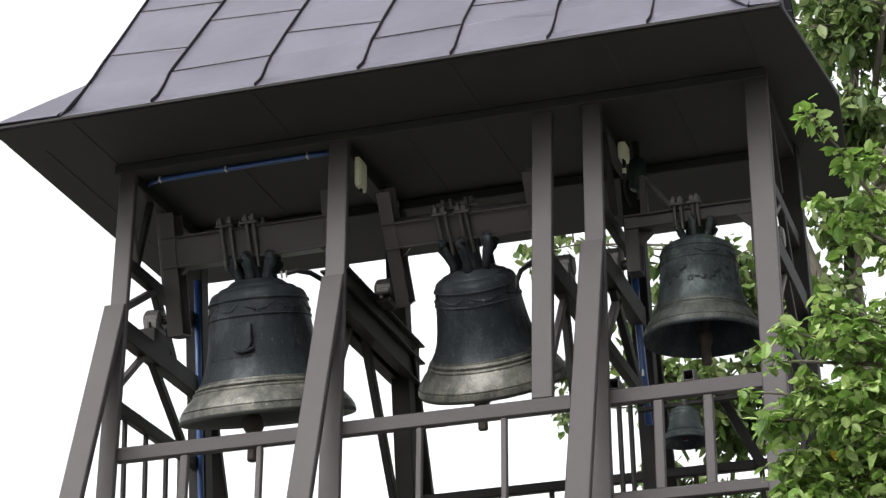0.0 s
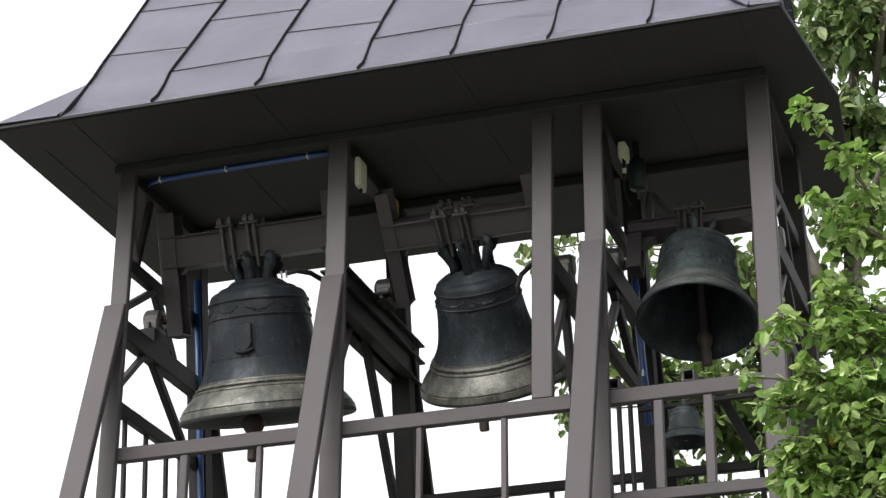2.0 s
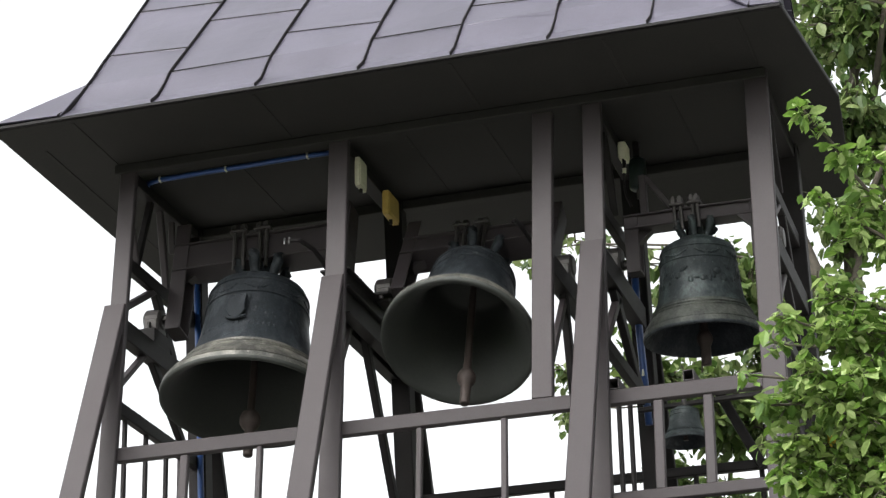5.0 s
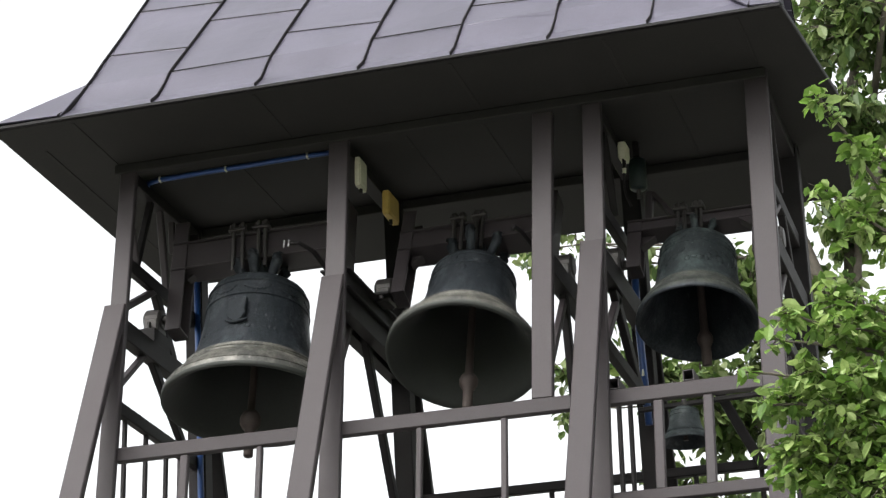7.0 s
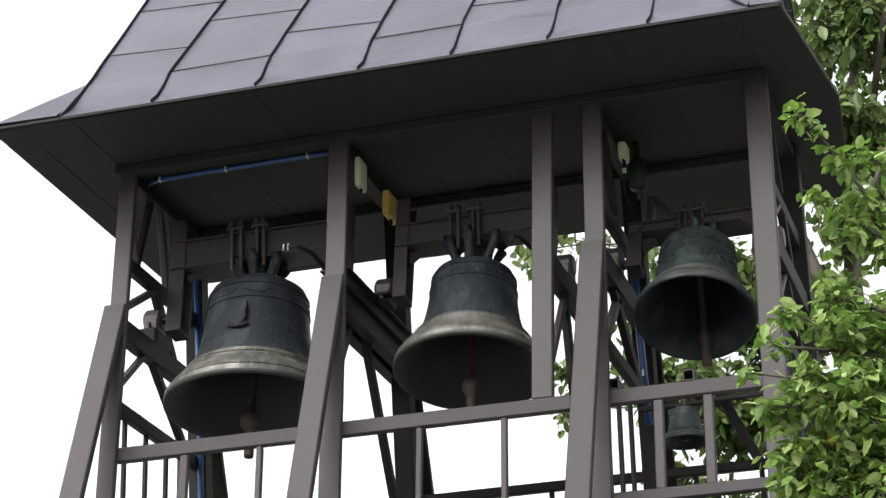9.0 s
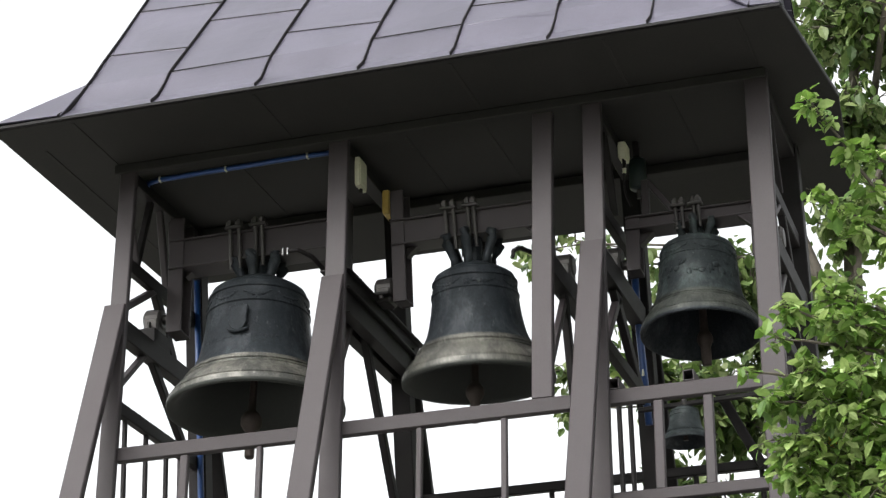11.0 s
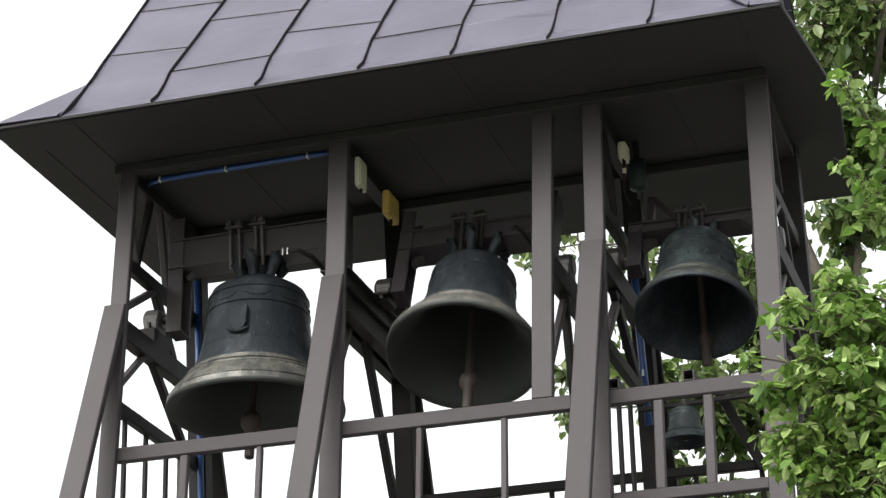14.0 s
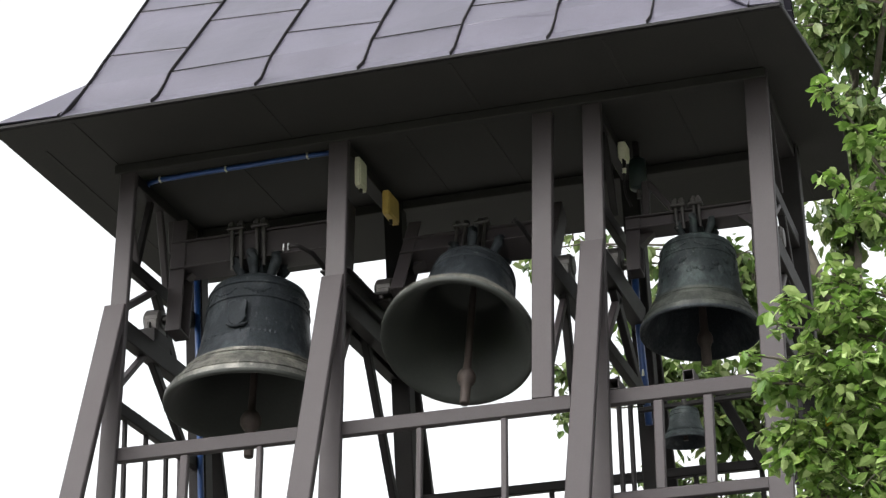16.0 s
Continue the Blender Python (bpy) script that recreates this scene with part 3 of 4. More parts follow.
bell_a = make_bell("large dark bronze bell with a worn pale rim on its headstock", 0.754, 0.003, 0.548, -0.70, 0.105, (PATINA, LIP, HOLLOW_SKIN), 0.405, 0.19, 0.14, 0.59, -0.125, 0.66, 0.10, 0.04, 0.545, 0.65, 0.88)
bell_b = make_bell("medium dark bronze bell swinging high, with a worn pale rim", 2.155, 0.017, 0.463, -0.68, 0.012, (PATINA, LIP, HOLLOW_SKIN), 0.325, 0.155, 0.13, 0.50, -0.12, 0.60, 0.085, 0.07, 0.53, 0.85, 0.98)
bell_c = make_bell("small green-grey bronze bell hung on a slim steel headstock", 3.527, -0.032, 0.354, -0.522, 0.055, (VERDIGRIS, VERDIGRIS_LIP, PATINA), 0.245, 0.08, 0.10, 0.42, -0.07, 0.285, 0.085, 0.085, 0.615, 0.78, 0.94)
bell_c.location.y += 0.02
clap_a = make_clapper(bell_a, 0.0, -0.79, 0.065, 0.24)
clap_b = make_clapper(bell_b, 0.0, -0.765, 0.055, 0.19)
clap_c = make_clapper(bell_c, 0.0, -0.51, 0.047, 0.16)

# cast shield on the large bell and a panel on the medium one
def shield(w, h, t):
    out = [(-w, h), (-w * 0.45, h * 1.12), (0, h), (w * 0.45, h * 1.12), (w, h), (w * 0.9, 0), (w, -h * 0.35), (w * 0.6, -h * 0.8), (0, -h * 1.05), (-w * 0.6, -h * 0.8), (-w, -h * 0.35), (-w * 0.9, 0)]
    return slab([(x, 0, z) for x, z in out], t)


def face_a(x, z, lift=0.0):
    """A point on the front of the large bell's waist."""
    r = 0.338 + max(0.0, -0.16 - z) * 0.10 + lift
    a = x / 0.34
    return Matrix.Rotation(a, 4, "Z") @ Matrix.Translation((0, -r, z))


bm = shield(0.062, 0.085, 0.022)
bmesh.ops.bevel(bm, geom=[e for e in bm.edges if e.calc_length() > 0.02], offset=0.005, segments=1, affect="EDGES")
bmesh.ops.transform(bm, matrix=face_a(0.01, -0.225, 0.006) @ pose(0, 0, 0, -5), verts=bm.verts)
crest = part("cast_shield", bm, PATINA, bell_a, "raised cast shield with a worn figure")
bm = bmesh.new()
for x, z, w, h in ((0.015, -0.165, 0.030, 0.034), (0.012, -0.215, 0.040, 0.030), (-0.028, -0.235, 0.020, 0.026), (0.045, -0.24, 0.018, 0.034), (0.012, -0.262, 0.046, 0.018), (-0.012, -0.14, 0.014, 0.014), (0.042, -0.145, 0.012, 0.012)):
    ball = bmesh.ops.create_icosphere(bm, subdivisions=2, radius=1)["verts"]
    bmesh.ops.scale(bm, vec=(w, 0.013, h), verts=ball)
    bmesh.ops.transform(bm, matrix=face_a(x, z, 0.012), verts=ball)
tube([face_a(-0.055 + 0.022 * k, -0.285 - 0.022 * math.sin(k * 0.52), 0.014).translation for k in range(7)], [0.006, 0.010, 0.012, 0.013, 0.012, 0.011, 0.007], bm, 6)
part("cast_relief", bm, PATINA, crest, smooth=True)
# a line of raised lettering too worn to read, as short bars round the waist
for k in range(16):
    a = radians(-38 + 5.2 * k)
    r = 0.356
    part("worn_line", bar((r * math.sin(a) - 0.011 * math.cos(a), -r * math.cos(a), -0.335), (r * math.sin(a) + 0.011 * math.cos(a), -r * math.cos(a), -0.335), 0.004, 0.014 + 0.005 * (k % 3), bevel=0.001), PATINA, bell_a)


def face_b(x, z, lift=0.0):
    """A point on the front of the medium bell's waist."""
    r = 0.250 + max(0.0, -0.20 - z) * 0.16 + lift
    return Matrix.Rotation(x / 0.255, 4, "Z") @ Matrix.Translation((0, -r, z))


bm = bmesh.new()
for x, z, w, h in ((0.02, -0.13, 0.022, 0.030), (0.02, -0.22, 0.032, 0.075), (0.02, -0.305, 0.040, 0.012)):
    ball = bmesh.ops.create_icosphere(bm, subdivisions=2, radius=1)["verts"]
    bmesh.ops.scale(bm, vec=(w, 0.014, h), verts=ball)
    bmesh.ops.transform(bm, matrix=face_b(x, z, 0.006), verts=ball)
part("cast_figure", bm, PATINA, bell_b, "raised worn figure on a base", smooth=True)
# chalky stains along a column of worn lettering
rr = random.Random(8)
for k in range(34):
    z = -0.115 - 0.205 * rr.random()
    x = -0.082 + 0.05 * (-0.115 - z) / 0.2 + rr.gauss(0, 0.022)
    bm = bmesh.new()
    bmesh.ops.create_icosphere(bm, subdivisions=1, radius=1)
    w = rr.uniform(0.003, 0.013)
    bmesh.ops.scale(bm, vec=(w, 0.003, rr.uniform(0.002, 0.007)), verts=bm.verts)
    bmesh.ops.transform(bm, matrix=face_b(x, z, 0.003) @ Matrix.Rotation(rr.uniform(-0.5, 0.5), 4, "Y"), verts=bm.verts)
    part("worn_letter", bm, CHALK, bell_b)
# a worn cast garland round the small bell's waist
rr = random.Random(31)
for k in range(48):
    a = 2 * math.pi * (k + rr.uniform(-0.3, 0.3)) / 48
    up = rr.uniform(0.50, 0.68)
    r = 0.354 * (0.622 + (0.635 - (up - 0.5) * 0.22 - 0.54) * 0.378 / 0.46)
    bm = bmesh.new()
    bmesh.ops.create_icosphere(bm, subdivisions=1, radius=1)
    bmesh.ops.scale(bm, vec=(rr.uniform(0.012, 0.034), 0.0009, rr.uniform(0.010, 0.030)), verts=bm.verts)
    bmesh.ops.transform(bm, matrix=Matrix.Rotation(a, 4, "Z") @ Matrix.Translation((0, -r + 0.0005, -0.522 + up * 0.577)) @ Matrix.Rotation(rr.uniform(-0.9, 0.9), 4, "Y"), verts=bm.verts)
    part("garland_leaf", bm, VERDIGRIS, bell_c, smooth=True)

# the fourth, small bell hangs still on its own bar
small = thing("church_bell", "very small dull bronze bell hanging still below the headstocks", "church bell", "", (3.39, 1.288, E - 1.766))
prof = lambda p: [((0.55 + (r - 0.54) * 0.45 / 0.46 if r >= 0.54 else r * 0.55 / 0.54) * 0.148, -0.262 + h * 0.20) for r, h in p]
part("waist", spin(prof(WAIST), n=40), VERDIGRIS, small, smooth=True)
part("sound_bow", spin(prof(SHAPE), n=40), VERDIGRIS, small, smooth=True)
part("hollow", spin(prof(HOLLOW), n=40), PATINA, small, smooth=True)
part("hanger", tube([(0, 0, -0.06), (0, 0, 0.0)], 0.018), IRON_GREY, small)
part("clapper", tube([(0, 0, -0.08), (0.0, 0.0, -0.25)], [0.008, 0.016]), IRON, small)
part("support_bar", bar((3.10, 1.20, E - 1.772), (3.99, 1.20, E - 1.75), 0.03, 0.03), STEEL, belfry)
part("support_bar", bar((3.10, 1.38, E - 1.772), (3.99, 1.38, E - 1.75), 0.03, 0.03), STEEL_DARK, belfry)
for sx in (3.145, 3.565):
    stub = bmesh.new()
    for dx, dz, w, h in ((-0.028, 0, 0.006, 0.062), (0.028, 0, 0.006, 0.062), (0, 0.028, 0.05, 0.006), (0, -0.028, 0.05, 0.006)):
        bar((sx + dx, 0.54, E - 1.88 + dz), (sx + dx, 0.72, E - 1.88 + dz), w, h, bm=stub, bevel=0.001)
    part("tube_stub", stub, STEEL, belfry, "open end of a square steel tube")
    part("tube_stub_cap", bar((sx, 0.71, E - 1.88), (sx, 0.72, E - 1.88), 0.05, 0.05, bevel=0.001), STEEL_DARK, belfry)

# a curved iron lever on the medium bell's headstock
part("lever", tube([(0.47, 0.05, 0.03), (0.40, -0.12, 0.06), (0.36, -0.28, 0.045), (0.345, -0.36, 0.0), (0.345, -0.385, -0.05)], [0.016, 0.016, 0.015, 0.014, 0.010]), STEEL_DARK, bell_b, smooth=True)

# the large bell's lever ends in two bright pins
lever = part("lever", tube([(0.54, -0.05, 0.03), (0.52, -0.22, 0.075), (0.485, -0.37, 0.115), (0.43, -0.47, 0.125), (0.375, -0.50, 0.11)], [0.018, 0.017, 0.016, 0.015, 0.013]), STEEL_DARK, bell_a, smooth=True)
for dx in (-0.018, 0.012):
    part("pin", tube([(0.365 + dx, -0.505, 0.085), (0.365 + dx, -0.505, 0.130)], 0.006), CHROME, lever, "bright metal pin")

# a braced stub on the small bell's headstock
part("brace", bar((-0.30, -0.01, 0.27), (-0.30, -0.01, 0.55), 0.045, 0.05, (0, 1, 0)), STEEL, bell_c)
part("brace", bar((-0.285, -0.01, 0.54), (-0.115, -0.01, 0.29), 0.035, 0.04, (0, 1, 0)), STEEL, bell_c)

part("brace", bar((3.46, 1.95, E - 1.47), (3.72, 1.97, E - 2.02), 0.05, 0.06), STEEL_DARK, belfry)

# ---- cables and boxes ----


def conduit(points, radius, label):
    bm = tube(points, radius, sides=8)
    ob = part("cable_conduit", bm, BLUE, None, label, True)
    for p in points[-3:-1] if len(points) < 6 else points[2:-1]:
        part("clip", bar((p[0] - 0.009, p[1], p[2]), (p[0] + 0.009, p[1], p[2]), radius * 2 + 0.003, radius * 2 + 0.003), CREAM, ob, "pale plastic clip")
    return tagged(ob, category="conduit", group="blue conduits")


conduit([(0.10, 1.02, E - 0.10), (0.125, 0.955, E - 0.05), (0.221, 0.937, E - 0.042), (0.669, 0.926, E - 0.042), (1.215, 0.912, E - 0.042), (1.40, 0.92, E - 0.042)], 0.017, "blue plastic conduit clipped along the soffit")
conduit([(1.55, 1.95, E - 0.042), (1.87, 1.935, E - 0.042), (2.30, 1.94, E - 0.042), (2.75, 1.94, E - 0.042)], 0.016, "blue plastic conduit clipped under the rear soffit")
conduit([(0.125, 1.78, E - 0.40), (0.125, 1.85, E - 1.2), (0.125, 1.94, E - 2.2), (0.125, 2.02, E - 3.0)], 0.022, "blue conduit running down the rear post")
conduit([(3.05, 1.74, E - 0.70), (3.05, 1.76, E - 1.0), (3.06, 1.80, E - 1.4), (3.07, 1.83, E - 1.72)], 0.024, "blue conduit down the rear post beside the small bell")


def box_thing(name, label, centre, size, mat):
    ob = thing(name, label, "electrical box", "", centre)
    x, y, z = size
    part("case", bar((0, -y / 2, 0), (0, y / 2, 0), x, z, bevel=0.004), mat, ob)
    part("lid", bar((0.0, -y / 2 + 0.01, 0), (0, y / 2 - 0.01, 0), x + 0.012, z - 0.03, bevel=0.003), mat, ob)
    part("gland", tube([(0, 0, -z / 2), (0, 0, -z / 2 - 0.03)], 0.012), STEEL_DARK, ob)
    return ob


box_thing("junction_box", "cream plastic junction box high on a frame post", (1.553, 0.93, E - 0.215), (0.03, 0.13, 0.19), CREAM)
box_thing("switch_box", "yellow plastic switch box on the cross frame", (1.557, 1.50, E - 0.205), (0.042, 0.20, 0.165), YELLOW)
drop = thing("hanging_cable", "thin dark cable hanging from the junction box", "cable", "", (3.12, 1.25, E - 0.21))
part("cord", tube([(0, 0, 0), (0.006, -0.004, -0.08), (-0.003, 0.004, -0.17), (0.008, 0.0, -0.25), (0.03, 0.03, -0.31)], 0.007, sides=6), STEEL_DARK, drop, smooth=True)
part("plug", tube([(0.006, -0.004, -0.07), (0.004, -0.003, -0.10)], 0.013, sides=8), CREAM, drop, "pale plastic plug")
box_thing("junction_box", "cream plastic junction box beside the small bell", (3.12, 1.28, E - 0.16), (0.045, 0.10, 0.11), CREAM)

motor = thing("drive_motor", "dark teal electric motor fixed under the soffit beside the small bell", "motor", "", (3.165, 1.45, E - 0.03))
part("body", tube([(0, 0, -0.11), (0, 0, -0.125), (0, 0, -0.30), (0, 0, -0.315)], [0.04, 0.055, 0.055, 0.04], sides=18), TEAL, motor, smooth=True)
part("shaft", tube([(0, 0, -0.31), (0, 0, -0.37)], 0.014), IRON_GREY, motor)
part("mount", bar((0, 0, 0.0), (0, 0, -0.12), 0.05, 0.04, (1, 0, 0)), STEEL_DARK, motor)

# ---- trees ----


def leaf_cloud(name, spots, sizes, mat, parent, rng, droop=0.5):
    """Many small folded leaves, each of six faces, at these spots."""
    verts, faces = [], []
    shape = ((0, 0, 0), (0.3, -0.26, 0.05), (0.68, -0.24, 0.04), (1, 0, -0.08), (0.68, 0.24, 0.04), (0.3, 0.26, 0.05), (0.34, 0, -0.02), (0.7, 0, -0.03))
    for p, s in zip(spots, sizes):
        m = Euler((rng.uniform(-0.9, 0.9), droop + rng.gauss(0, 0.5), rng.uniform(0, 6.283))).to_matrix()
        b = len(verts)
        for v in shape:
            q = m @ Vector((v[0] * s, v[1] * s * rng.uniform(0.85, 1.15), v[2] * s))
            verts.append((p[0] + q.x, p[1] + q.y, p[2] + q.z))
        for f in ((0, 1, 6), (1, 2, 7, 6), (2, 3, 7), (0, 6, 5), (6, 7, 4, 5), (7, 3, 4)):
            faces.append(tuple(b + i for i in f))
    me = bpy.data.meshes.new(name)
    me.from_pydata(verts, [], faces)
    me.materials.append(mat)
    ob = new(name, me)
    ob.parent = parent
    return tagged(ob, kind="stuff")


def limb(start, end, r0, r1, rng, bend=0.08, n=6):
    a, b = Vector(start), Vector(end)
    ln = (b - a).length
    pts = []
    off = Vector((rng.uniform(-1, 1), rng.uniform(-1, 1), rng.uniform(-0.5, 1))) * ln * bend
    for i in range(n + 1):
        t = i / n
        pts.append(a.lerp(b, t) + off * math.sin(t * math.pi) + Vector((rng.gauss(0, 1), rng.gauss(0, 1), rng.gauss(0, 1))) * ln * 0.008 * (0 < i < n))
    return pts, [r0 + (r1 - r0) * i / n for i in range(n + 1)]


def crown_piece(tree, name, centre, size, twigs, leaf, mat, rng, per=7, droop=0.5, stem=0.012):
    """A rounded, uneven part of a crown: one small limb with twigs that fan out, and leaves along them; its origin is its centre."""
    wood = bmesh.new()
    spots, sizes = [], []
    for _ in range(twigs):
        d = Vector((rng.gauss(0, 1), rng.gauss(0, 1), rng.gauss(0, 1))).normalized()
        reach = rng.uniform(0.25, 1.0) ** 0.6 * (0.8 + 0.35 * noise.noise(d * 2.3 + Vector(centre)))
        tip = Vector((d.x * size[0], d.y * size[1], d.z * size[2])) * reach
        root = tip * rng.uniform(0.35, 0.6) + Vector((0, 0, -0.05))
        tube([root, root.lerp(tip, 0.5) + Vector((0, 0, 0.02)), tip], [stem * 0.5, stem * 0.35, stem * 0.2], wood, 4)
        for k in range(per):
            t = rng.uniform(0.15, 1.05)
            spots.append(root.lerp(tip, t) + Vector((rng.gauss(0, 1), rng.gauss(0, 1), rng.gauss(0, 0.8))) * leaf * 0.55)
            sizes.append(leaf * rng.uniform(0.6, 1.15))
    ob = tagged(part(name, wood, BARK, tree), kind="stuff")
    ob.location = centre
    leaf_cloud("leaves", spots, sizes, mat, ob, rng, droop)
    return ob


# the broad-leaved tree behind the belfry
rng = random.Random(11)
far_tree = thing("tree", "tall broad-leaved tree with large green leaves behind the belfry", "tree")
wood = bmesh.new()
TRUNK = [(4.25, 5.3, 0.0), (4.2, 5.25, 3.0), (4.08, 5.1, 6.2), (4.02, 5.0, 8.0), (4.1, 5.05, 9.2), (4.3, 5.1, 10.6)]
tube(TRUNK, [0.17, 0.14, 0.10, 0.065, 0.045, 0.02], wood, 10)
part("trunk", wood, BARK, far_tree, smooth=True)
FAR = (
    ((4.3, 5.1, 10.15), (1.0, 0.8, 0.75), 190),
    ((5.1, 5.2, 9.6), (0.9, 0.8, 0.9), 170),
    ((4.05, 5.0, 9.25), (0.55, 0.6, 0.5), 95),
    ((4.55, 5.1, 9.0), (0.6, 0.6, 0.35), 80),
    ((4.05, 4.9, 8.45), (0.45, 0.5, 0.42), 55),
    ((3.72, 4.9, 7.75), (0.5, 0.5, 0.5), 80),
    ((2.95, 4.9, 8.25), (0.62, 0.45, 0.32), 36),
    ((3.25, 4.9, 7.95), (0.35, 0.4, 0.4), 34),
    ((1.95, 4.9, 8.55), (0.30, 0.3, 0.16), 4),
    ((2.3, 4.9, 8.3), (0.3, 0.3, 0.3), 3),
    ((2.85, 4.9, 7.22), (0.62, 0.45, 0.32), 125),
    ((1.88, 4.9, 7.55), (0.24, 0.25, 0.3), 9),
    ((2.3, 4.9, 7.6), (0.26, 0.25, 0.4), 8),
    ((1.62, 4.9, 8.5), (0.16, 0.2, 0.16), 5),
    ((2.45, 4.9, 7.95), (0.18, 0.22, 0.3), 6),
    ((2.48, 4.9, 7.4), (0.25, 0.22, 0.25), 18),
    ((3.05, 4.9, 6.95), (0.38, 0.3, 0.3), 44),
    ((2.62, 4.9, 6.55), (0.32, 0.3, 0.22), 18),
    ((1.9, 4.9, 7.2), (0.18, 0.2, 0.2), 9),
    ((3.4, 4.9, 7.5), (0.4, 0.3, 0.35), 40),
    ((3.5, 4.9, 7.0), (0.5, 0.45, 0.4), 50),
    ((4.6, 5.2, 7.6), (0.7, 0.7, 0.55), 60),
    ((3.0, 4.9, 6.35), (0.6, 0.5, 0.35), 30),
    ((4.8, 5.2, 6.3), (1.1, 0.9, 0.9), 110),
    ((3.9, 5.6, 11.4), (1.5, 1.2, 1.0), 120),
    ((3.7, 6.2, 5.2), (1.3, 1.0, 0.9), 70),
)
far_pieces = []
for c, s, n in FAR:
    z = min(max(c[2] - 0.6, 3.0), 10.2)
    k = next(i for i in range(len(TRUNK) - 1) if TRUNK[i + 1][2] > z)
    f = (z - TRUNK[k][2]) / (TRUNK[k + 1][2] - TRUNK[k][2])
    base = Vector(TRUNK[k]).lerp(Vector(TRUNK[k + 1]), f)
    pts, rad = limb(base, c, 0.045 if c[0] > 3.6 else 0.016, 0.012 if c[0] > 3.6 else 0.005, rng, 0.10)
    part("limb", tube(pts, rad, sides=7), BARK, far_tree, smooth=True)
    far_pieces.append(crown_piece(far_tree, "leafy_branch", c, s, int(n * 1.15), 0.125, LEAF_FAR, rng, 9, 0.75, 0.02))

for run, r in ((((3.62, 4.6, 8.62), (3.72, 4.7, 8.2), (3.86, 4.8, 7.75), (4.08, 5.05, 6.6)), (0.03, 0.045, 0.05, 0.055)), (((3.95, 4.4, 10.2), (4.2, 4.5, 10.1), (4.5, 4.6, 10.0), (4.3, 5.0, 9.4)), (0.012, 0.018, 0.024, 0.03)), (((4.45, 4.7, 9.0), (4.3, 4.8, 8.7), (4.1, 4.95, 8.4), (4.03, 5.0, 8.0)), (0.015, 0.022, 0.028, 0.034))):
    part("limb", tube(run, r, sides=8), BARK, far_tree, smooth=True)

# the near tree whose boughs hang into view
near_tree = thing("tree", "young fruit tree with fresh green leaves on swaying boughs", "tree")
RIGHT, UP = Vector((0.95535, 0.29460, -0.02265)), Vector((0.13104, -0.35376, 0.92611))
AHEAD = RIGHT.cross(UP) * -1
HUB = Vector((5.317, -3.587, E - 3.51))  # where the boughs leave the main limb
pts, rad = limb((6.0, -3.2, 0.0), (5.62, -3.45, 3.7), 0.10, 0.06, rng, 0.03)
part("trunk", tube(pts, rad, sides=10), BARK, near_tree, smooth=True)
for end in ((5.32, -3.62, 4.2), (5.30, -3.6, 4.75), (5.9, -3.3, 5.0), (6.2, -2.9, 4.6)):
    pts, rad = limb((5.62, -3.45, 3.7), end, 0.05, 0.02, rng, 0.08)
    part("limb", tube(pts, rad, sides=8), BARK, near_tree, smooth=True)
# boughs: start and end as steps to the right of, above and behind the hub
BOUGHS = (
    ((-0.09, 0.42, 0.0), (-0.585, 1.0, -0.05), 24, 0.04),
    ((-0.06, 0.42, 0.05), (-0.52, 0.68, 0.05), 26, 0.055),
    ((-0.04, 0.44, 0.1), (-0.40, 0.55, 0.1), 28, 0.065),
    ((-0.04, 0.60, 0.1), (-0.36, 0.84, 0.1), 18, 0.055),
    ((-0.08, 0.18, 0.0), (-0.71, 0.24, -0.10), 30, 0.045),
    ((-0.04, 0.20, 0.1), (-0.50, 0.30, 0.1), 44, 0.07),
    ((-0.04, 0.10, 0.05), (-0.44, 0.19, 0.0), 66, 0.09),
    ((-0.04, 0.05, -0.1), (-0.60, 0.03, -0.1), 60, 0.07),
    ((-0.04, -0.08, 0.1), (-0.68, -0.10, 0.05), 66, 0.07),
    ((-0.04, -0.12, 0.0), (-0.48, -0.10, -0.1), 80, 0.09),
    ((-0.04, -0.20, 0.0), (-0.62, -0.24, 0.0), 70, 0.08),
    ((-0.04, -0.28, 0.1), (-0.46, -0.30, 0.1), 80, 0.09),
    ((-0.04, -0.35, 0.0), (-0.60, -0.36, 0.0), 66, 0.08),
    ((-0.04, -0.42, 0.0), (-0.5, -0.46, 0.0), 66, 0.09),
    ((0.0, 0.10, 0.2), (-0.36, -0.02, 0.2), 80, 0.11),
    ((0.0, 0.30, 0.2), (-0.24, 0.33, 0.2), 40, 0.08),
    ((0.0, -0.05, 0.25), (-0.40, -0.20, 0.25), 90, 0.11),
    ((0.0, -0.25, 0.25), (-0.42, -0.38, 0.25), 90, 0.11),
    ((0.0, -0.15, -0.2), (-0.30, -0.30, -0.2), 80, 0.10),
    ((-0.30, 0.04, 0.0), (-0.82, 0.01, -0.05), 8, 0.035),
    ((-0.30, 0.10, 0.05), (-0.68, 0.12, 0.05), 10, 0.045),
    ((-0.30, -0.10, 0.0), (-0.75, -0.11, 0.0), 12, 0.04),
    ((-0.28, -0.20, 0.05), (-0.68, -0.23, 0.0), 14, 0.05),
    ((-0.28, -0.30, 0.0), (-0.67, -0.34, 0.05), 18, 0.055),
    ((0.05, 0.2, 0.0), (0.3, 0.9, 0.1), 50, 0.12),
    ((0.05, 0.0, 0.0), (0.5, 0.4, 0.1), 50, 0.14),
    ((0.05, -0.2, 0.0), (0.4, -0.4, -0.1), 50, 0.14),
)


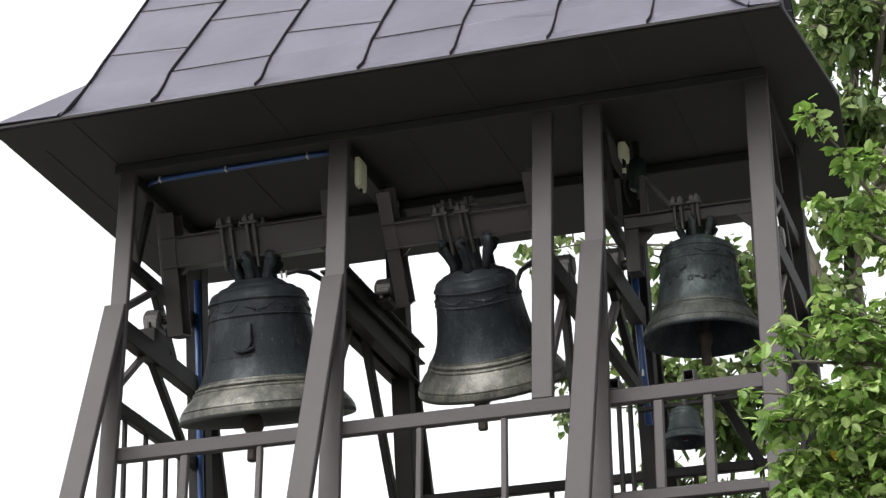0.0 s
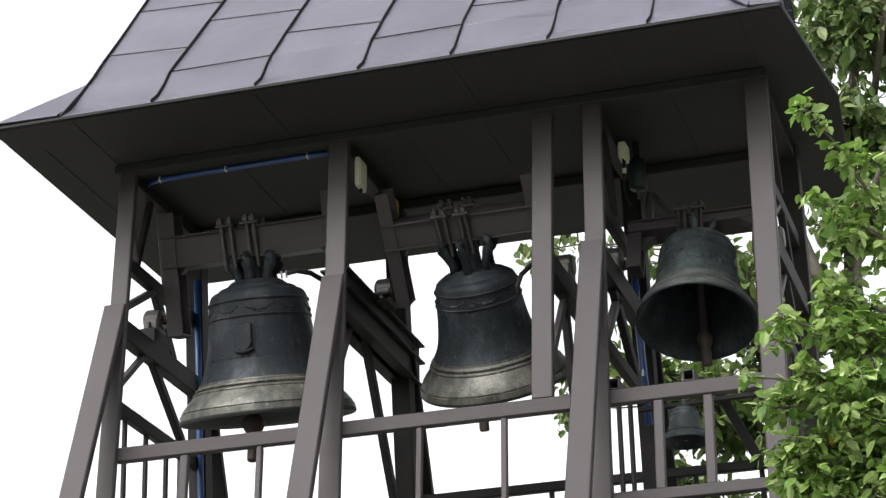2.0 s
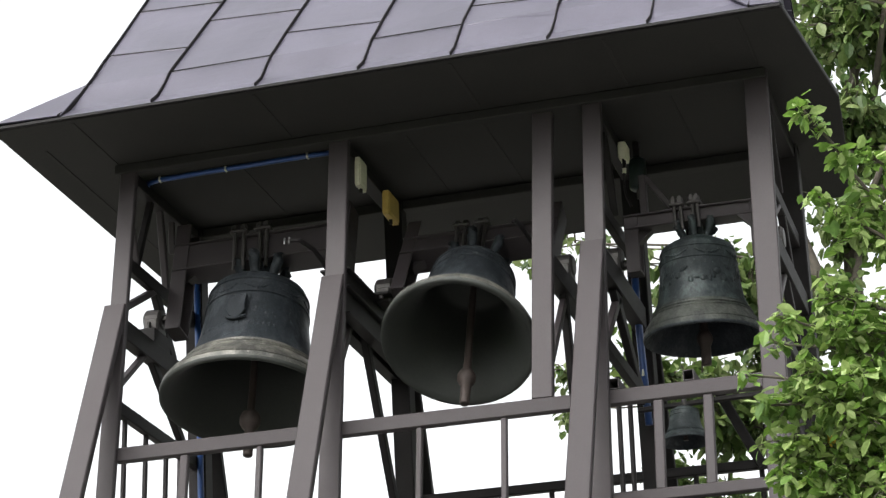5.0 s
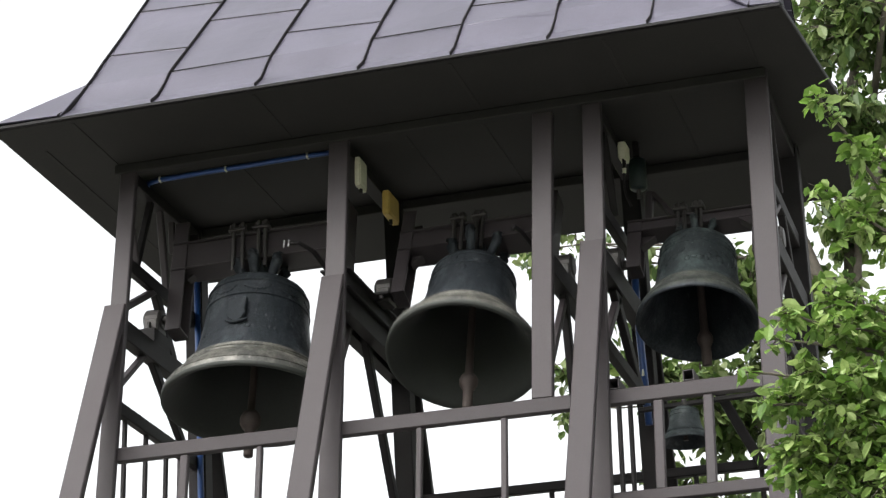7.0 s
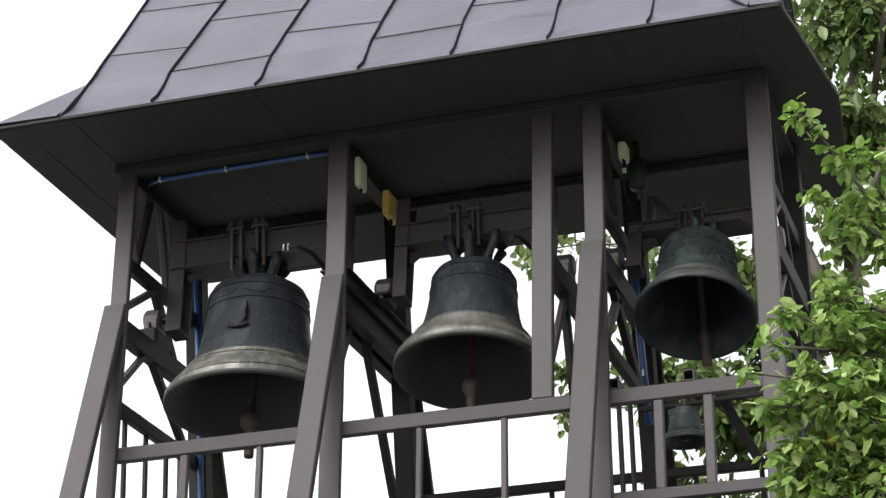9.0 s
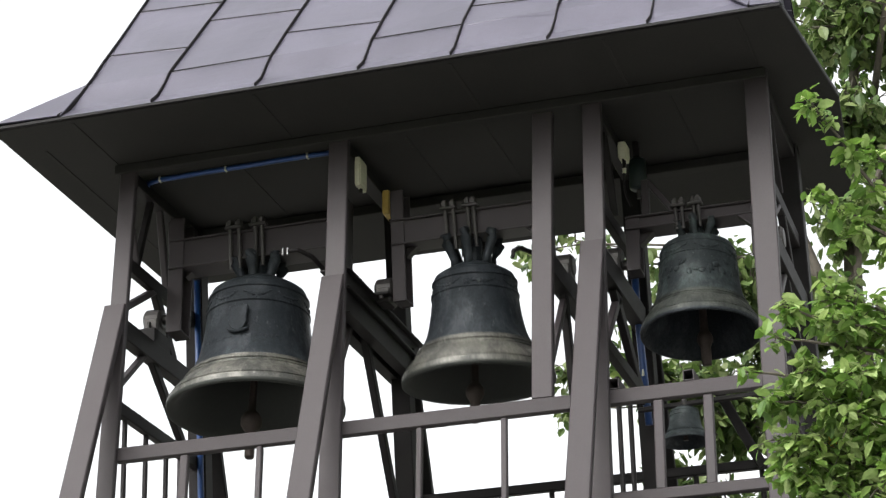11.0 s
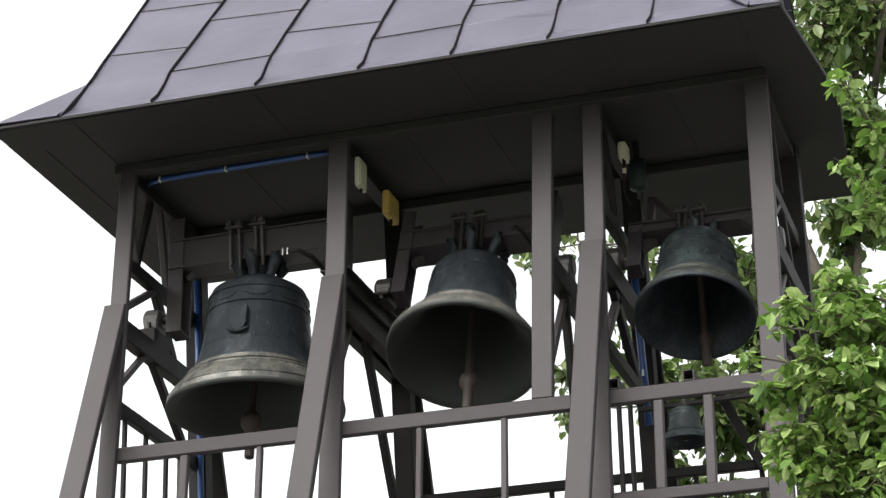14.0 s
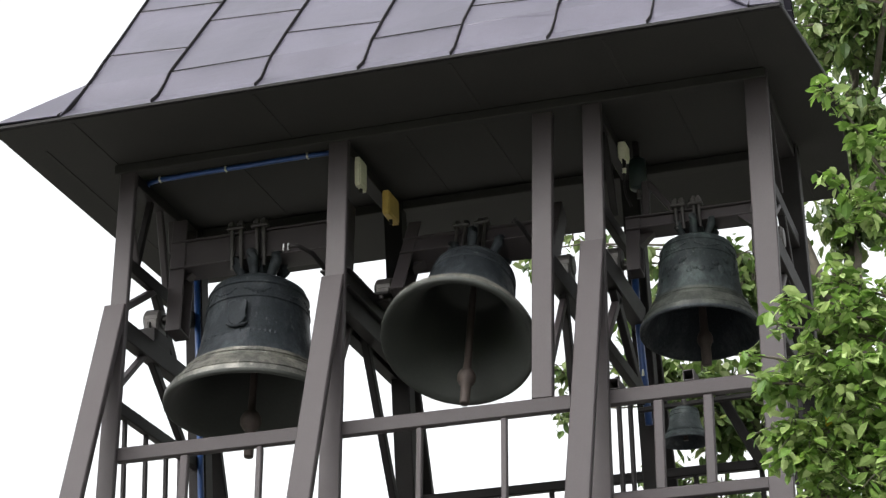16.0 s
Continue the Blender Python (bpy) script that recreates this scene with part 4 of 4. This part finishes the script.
def bough(start, end, twigs, spread):
    """A bough from start to end, with short twigs and leaves; its origin is its start."""
    a = HUB + RIGHT * start[0] + UP * start[1] + AHEAD * start[2]
    b = HUB + RIGHT * end[0] + UP * end[1] + AHEAD * end[2]
    way = b - a
    pts, rad = limb((0, 0, 0), way, 0.010, 0.003, rng, 0.07, 8)
    wood = tube(pts, rad, sides=6)
    spots, sizes = [], []
    for _ in range(twigs):
        t = rng.uniform(0.12, 1.0)
        i = min(int(t * 8), 7)
        root = pts[i].lerp(pts[i + 1], t * 8 - i)
        d = (way.normalized() * 0.7 + Vector((rng.gauss(0, 1), rng.gauss(0, 1), rng.gauss(0.1, 0.9)))).normalized()
        tip = root + d * spread * rng.uniform(0.4, 1.5)
        tube([root, tip], [0.0028, 0.0014], wood, 4)
        for _k in range(6):
            spots.append(root.lerp(tip, rng.uniform(0.3, 1.05)) + Vector((rng.gauss(0, 1), rng.gauss(0, 1), rng.gauss(0, 1))) * 0.012)
            sizes.append(rng.uniform(0.034, 0.072))
    for _k in range(10):
        spots.append(pts[-1] + (pts[-2] - pts[-1]) * rng.uniform(0.0, 0.9) + Vector((rng.gauss(0, 1), rng.gauss(0, 1), rng.gauss(0, 1))) * 0.012)
        sizes.append(rng.uniform(0.03, 0.055))
    ob = part("bough", wood, BARK, near_tree)
    ob.location = a
    leaf_cloud("leaves", spots, sizes, LEAF_NEAR, ob, rng, 0.35)
    return ob


boughs = [bough(*b) for b in BOUGHS]
leaf_cloud("yellow_leaf", [(-0.42, -0.12, -0.04)], [0.06], LEAF_YELLOW, boughs[9], rng, 1.2)


# ---- what moves ----
# how far the wind lifts the boughs, in metres, time by time
GUSTS = ((0.0, 0.0), (0.5, 0.02), (1.5, 0.045), (2.5, 0.052), (3.5, 0.06), (4.2, 0.06), (6.3, 0.04), (7.0, 0.055), (8.0, 0.05), (9.0, 0.045), (11.3, 0.06), (12.5, 0.09), (13.3, 0.09), (14.0, 0.10), (14.5, 0.212), (15.0, 0.19), (15.5, 0.122), (16.0, 0.115))


# how far the upper sprays lean with the wind, in radians, time by time
LEANS = ((0.0, 0.0), (1.1, -0.05), (2.5, -0.04), (3.5, -0.045), (4.2, -0.03), (6.3, -0.01), (7.0, 0.01), (8.0, 0.07), (8.5, 0.02), (9.0, -0.04), (11.3, 0.0), (12.0, 0.03), (12.5, 0.01), (13.3, 0.05), (14.0, 0.11), (14.5, 0.20), (15.0, 0.19), (15.5, 0.09), (16.0, 0.05))


def gust(t, table=GUSTS):
    for (a, u), (b, v) in zip(table, table[1:]):
        if t <= b:
            s = (t - a) / (b - a)
            return u + (v - u) * s * s * (3 - 2 * s)
    return table[-1][1]


def swing(t, degrees, period, crest, mean=0.0):
    return mean + degrees * math.cos(2 * math.pi * (t - crest) / period)


def motions():
    times = [i * 0.1 for i in range(161)]
    for bell, clap, degrees, period, crest, mean, follow, hang in (
        (bell_a, clap_a, 14.5, 2.093, 0.99, 0.0, 0.15, 7.5),
        (bell_b, clap_b, 37.6, 1.881, 1.094, 0.9, 0.36, 6.0),
        (bell_c, clap_c, 19.5, 1.674, 0.529, 6.8, -0.05, -6.0),
    ):
        x, y, z = bell.location
        cz = clap.location.z
        walk(bell, [(t, pose(x, y, z, -swing(t, degrees, period, crest, mean))) for t in times])
        walk(clap, [(t, pose(0, 0, cz, swing(t, degrees, period, crest, mean) - hang - follow * swing(t, degrees, period, crest))) for t in times])
    r = random.Random(21)
    steps = [i * 0.2 for i in range(81)]
    for k, ob in enumerate(boughs):
        home = Vector(ob.location)
        p1, p2, a1, w1 = r.uniform(0, 6.3), r.uniform(0, 6.3), r.uniform(0.8, 1.8), r.uniform(0.45, 0.8)
        rows = []
        for t in steps:
            lift = gust(t)
            turn = Matrix.Rotation(gust(t, LEANS) if k < 4 else lift * 0.85, 4, AHEAD) @ Matrix.Rotation(radians(a1) * math.sin(2 * math.pi * w1 * t + p1), 4, UP)
            flutter = Matrix.Rotation(radians(a1) * math.sin(2 * math.pi * w1 * 1.3 * t + p2) - radians(a1) * math.sin(p2), 4, AHEAD)
            spot = HUB + UP * lift * 0.5 + turn @ (home - HUB)
            rows.append((t, Matrix.Translation(spot) @ turn @ flutter))
        walk(ob, rows)
    for ob in far_pieces:
        home = Vector(ob.location)
        p1, p2, w1 = r.uniform(0, 6.3), r.uniform(0, 6.3), r.uniform(0.25, 0.5)
        walk(ob, [(i * 0.4, pose(home.x + 0.02 * math.sin(w1 * 6.283 * i * 0.4 + p1), home.y, home.z + 0.012 * math.sin(w1 * 8 * i * 0.4 + p2), 1.5 * math.sin(w1 * 7 * i * 0.4 + p2), 2.0 * math.sin(w1 * 6 * i * 0.4 + p1))) for i in range(41)])


motions()
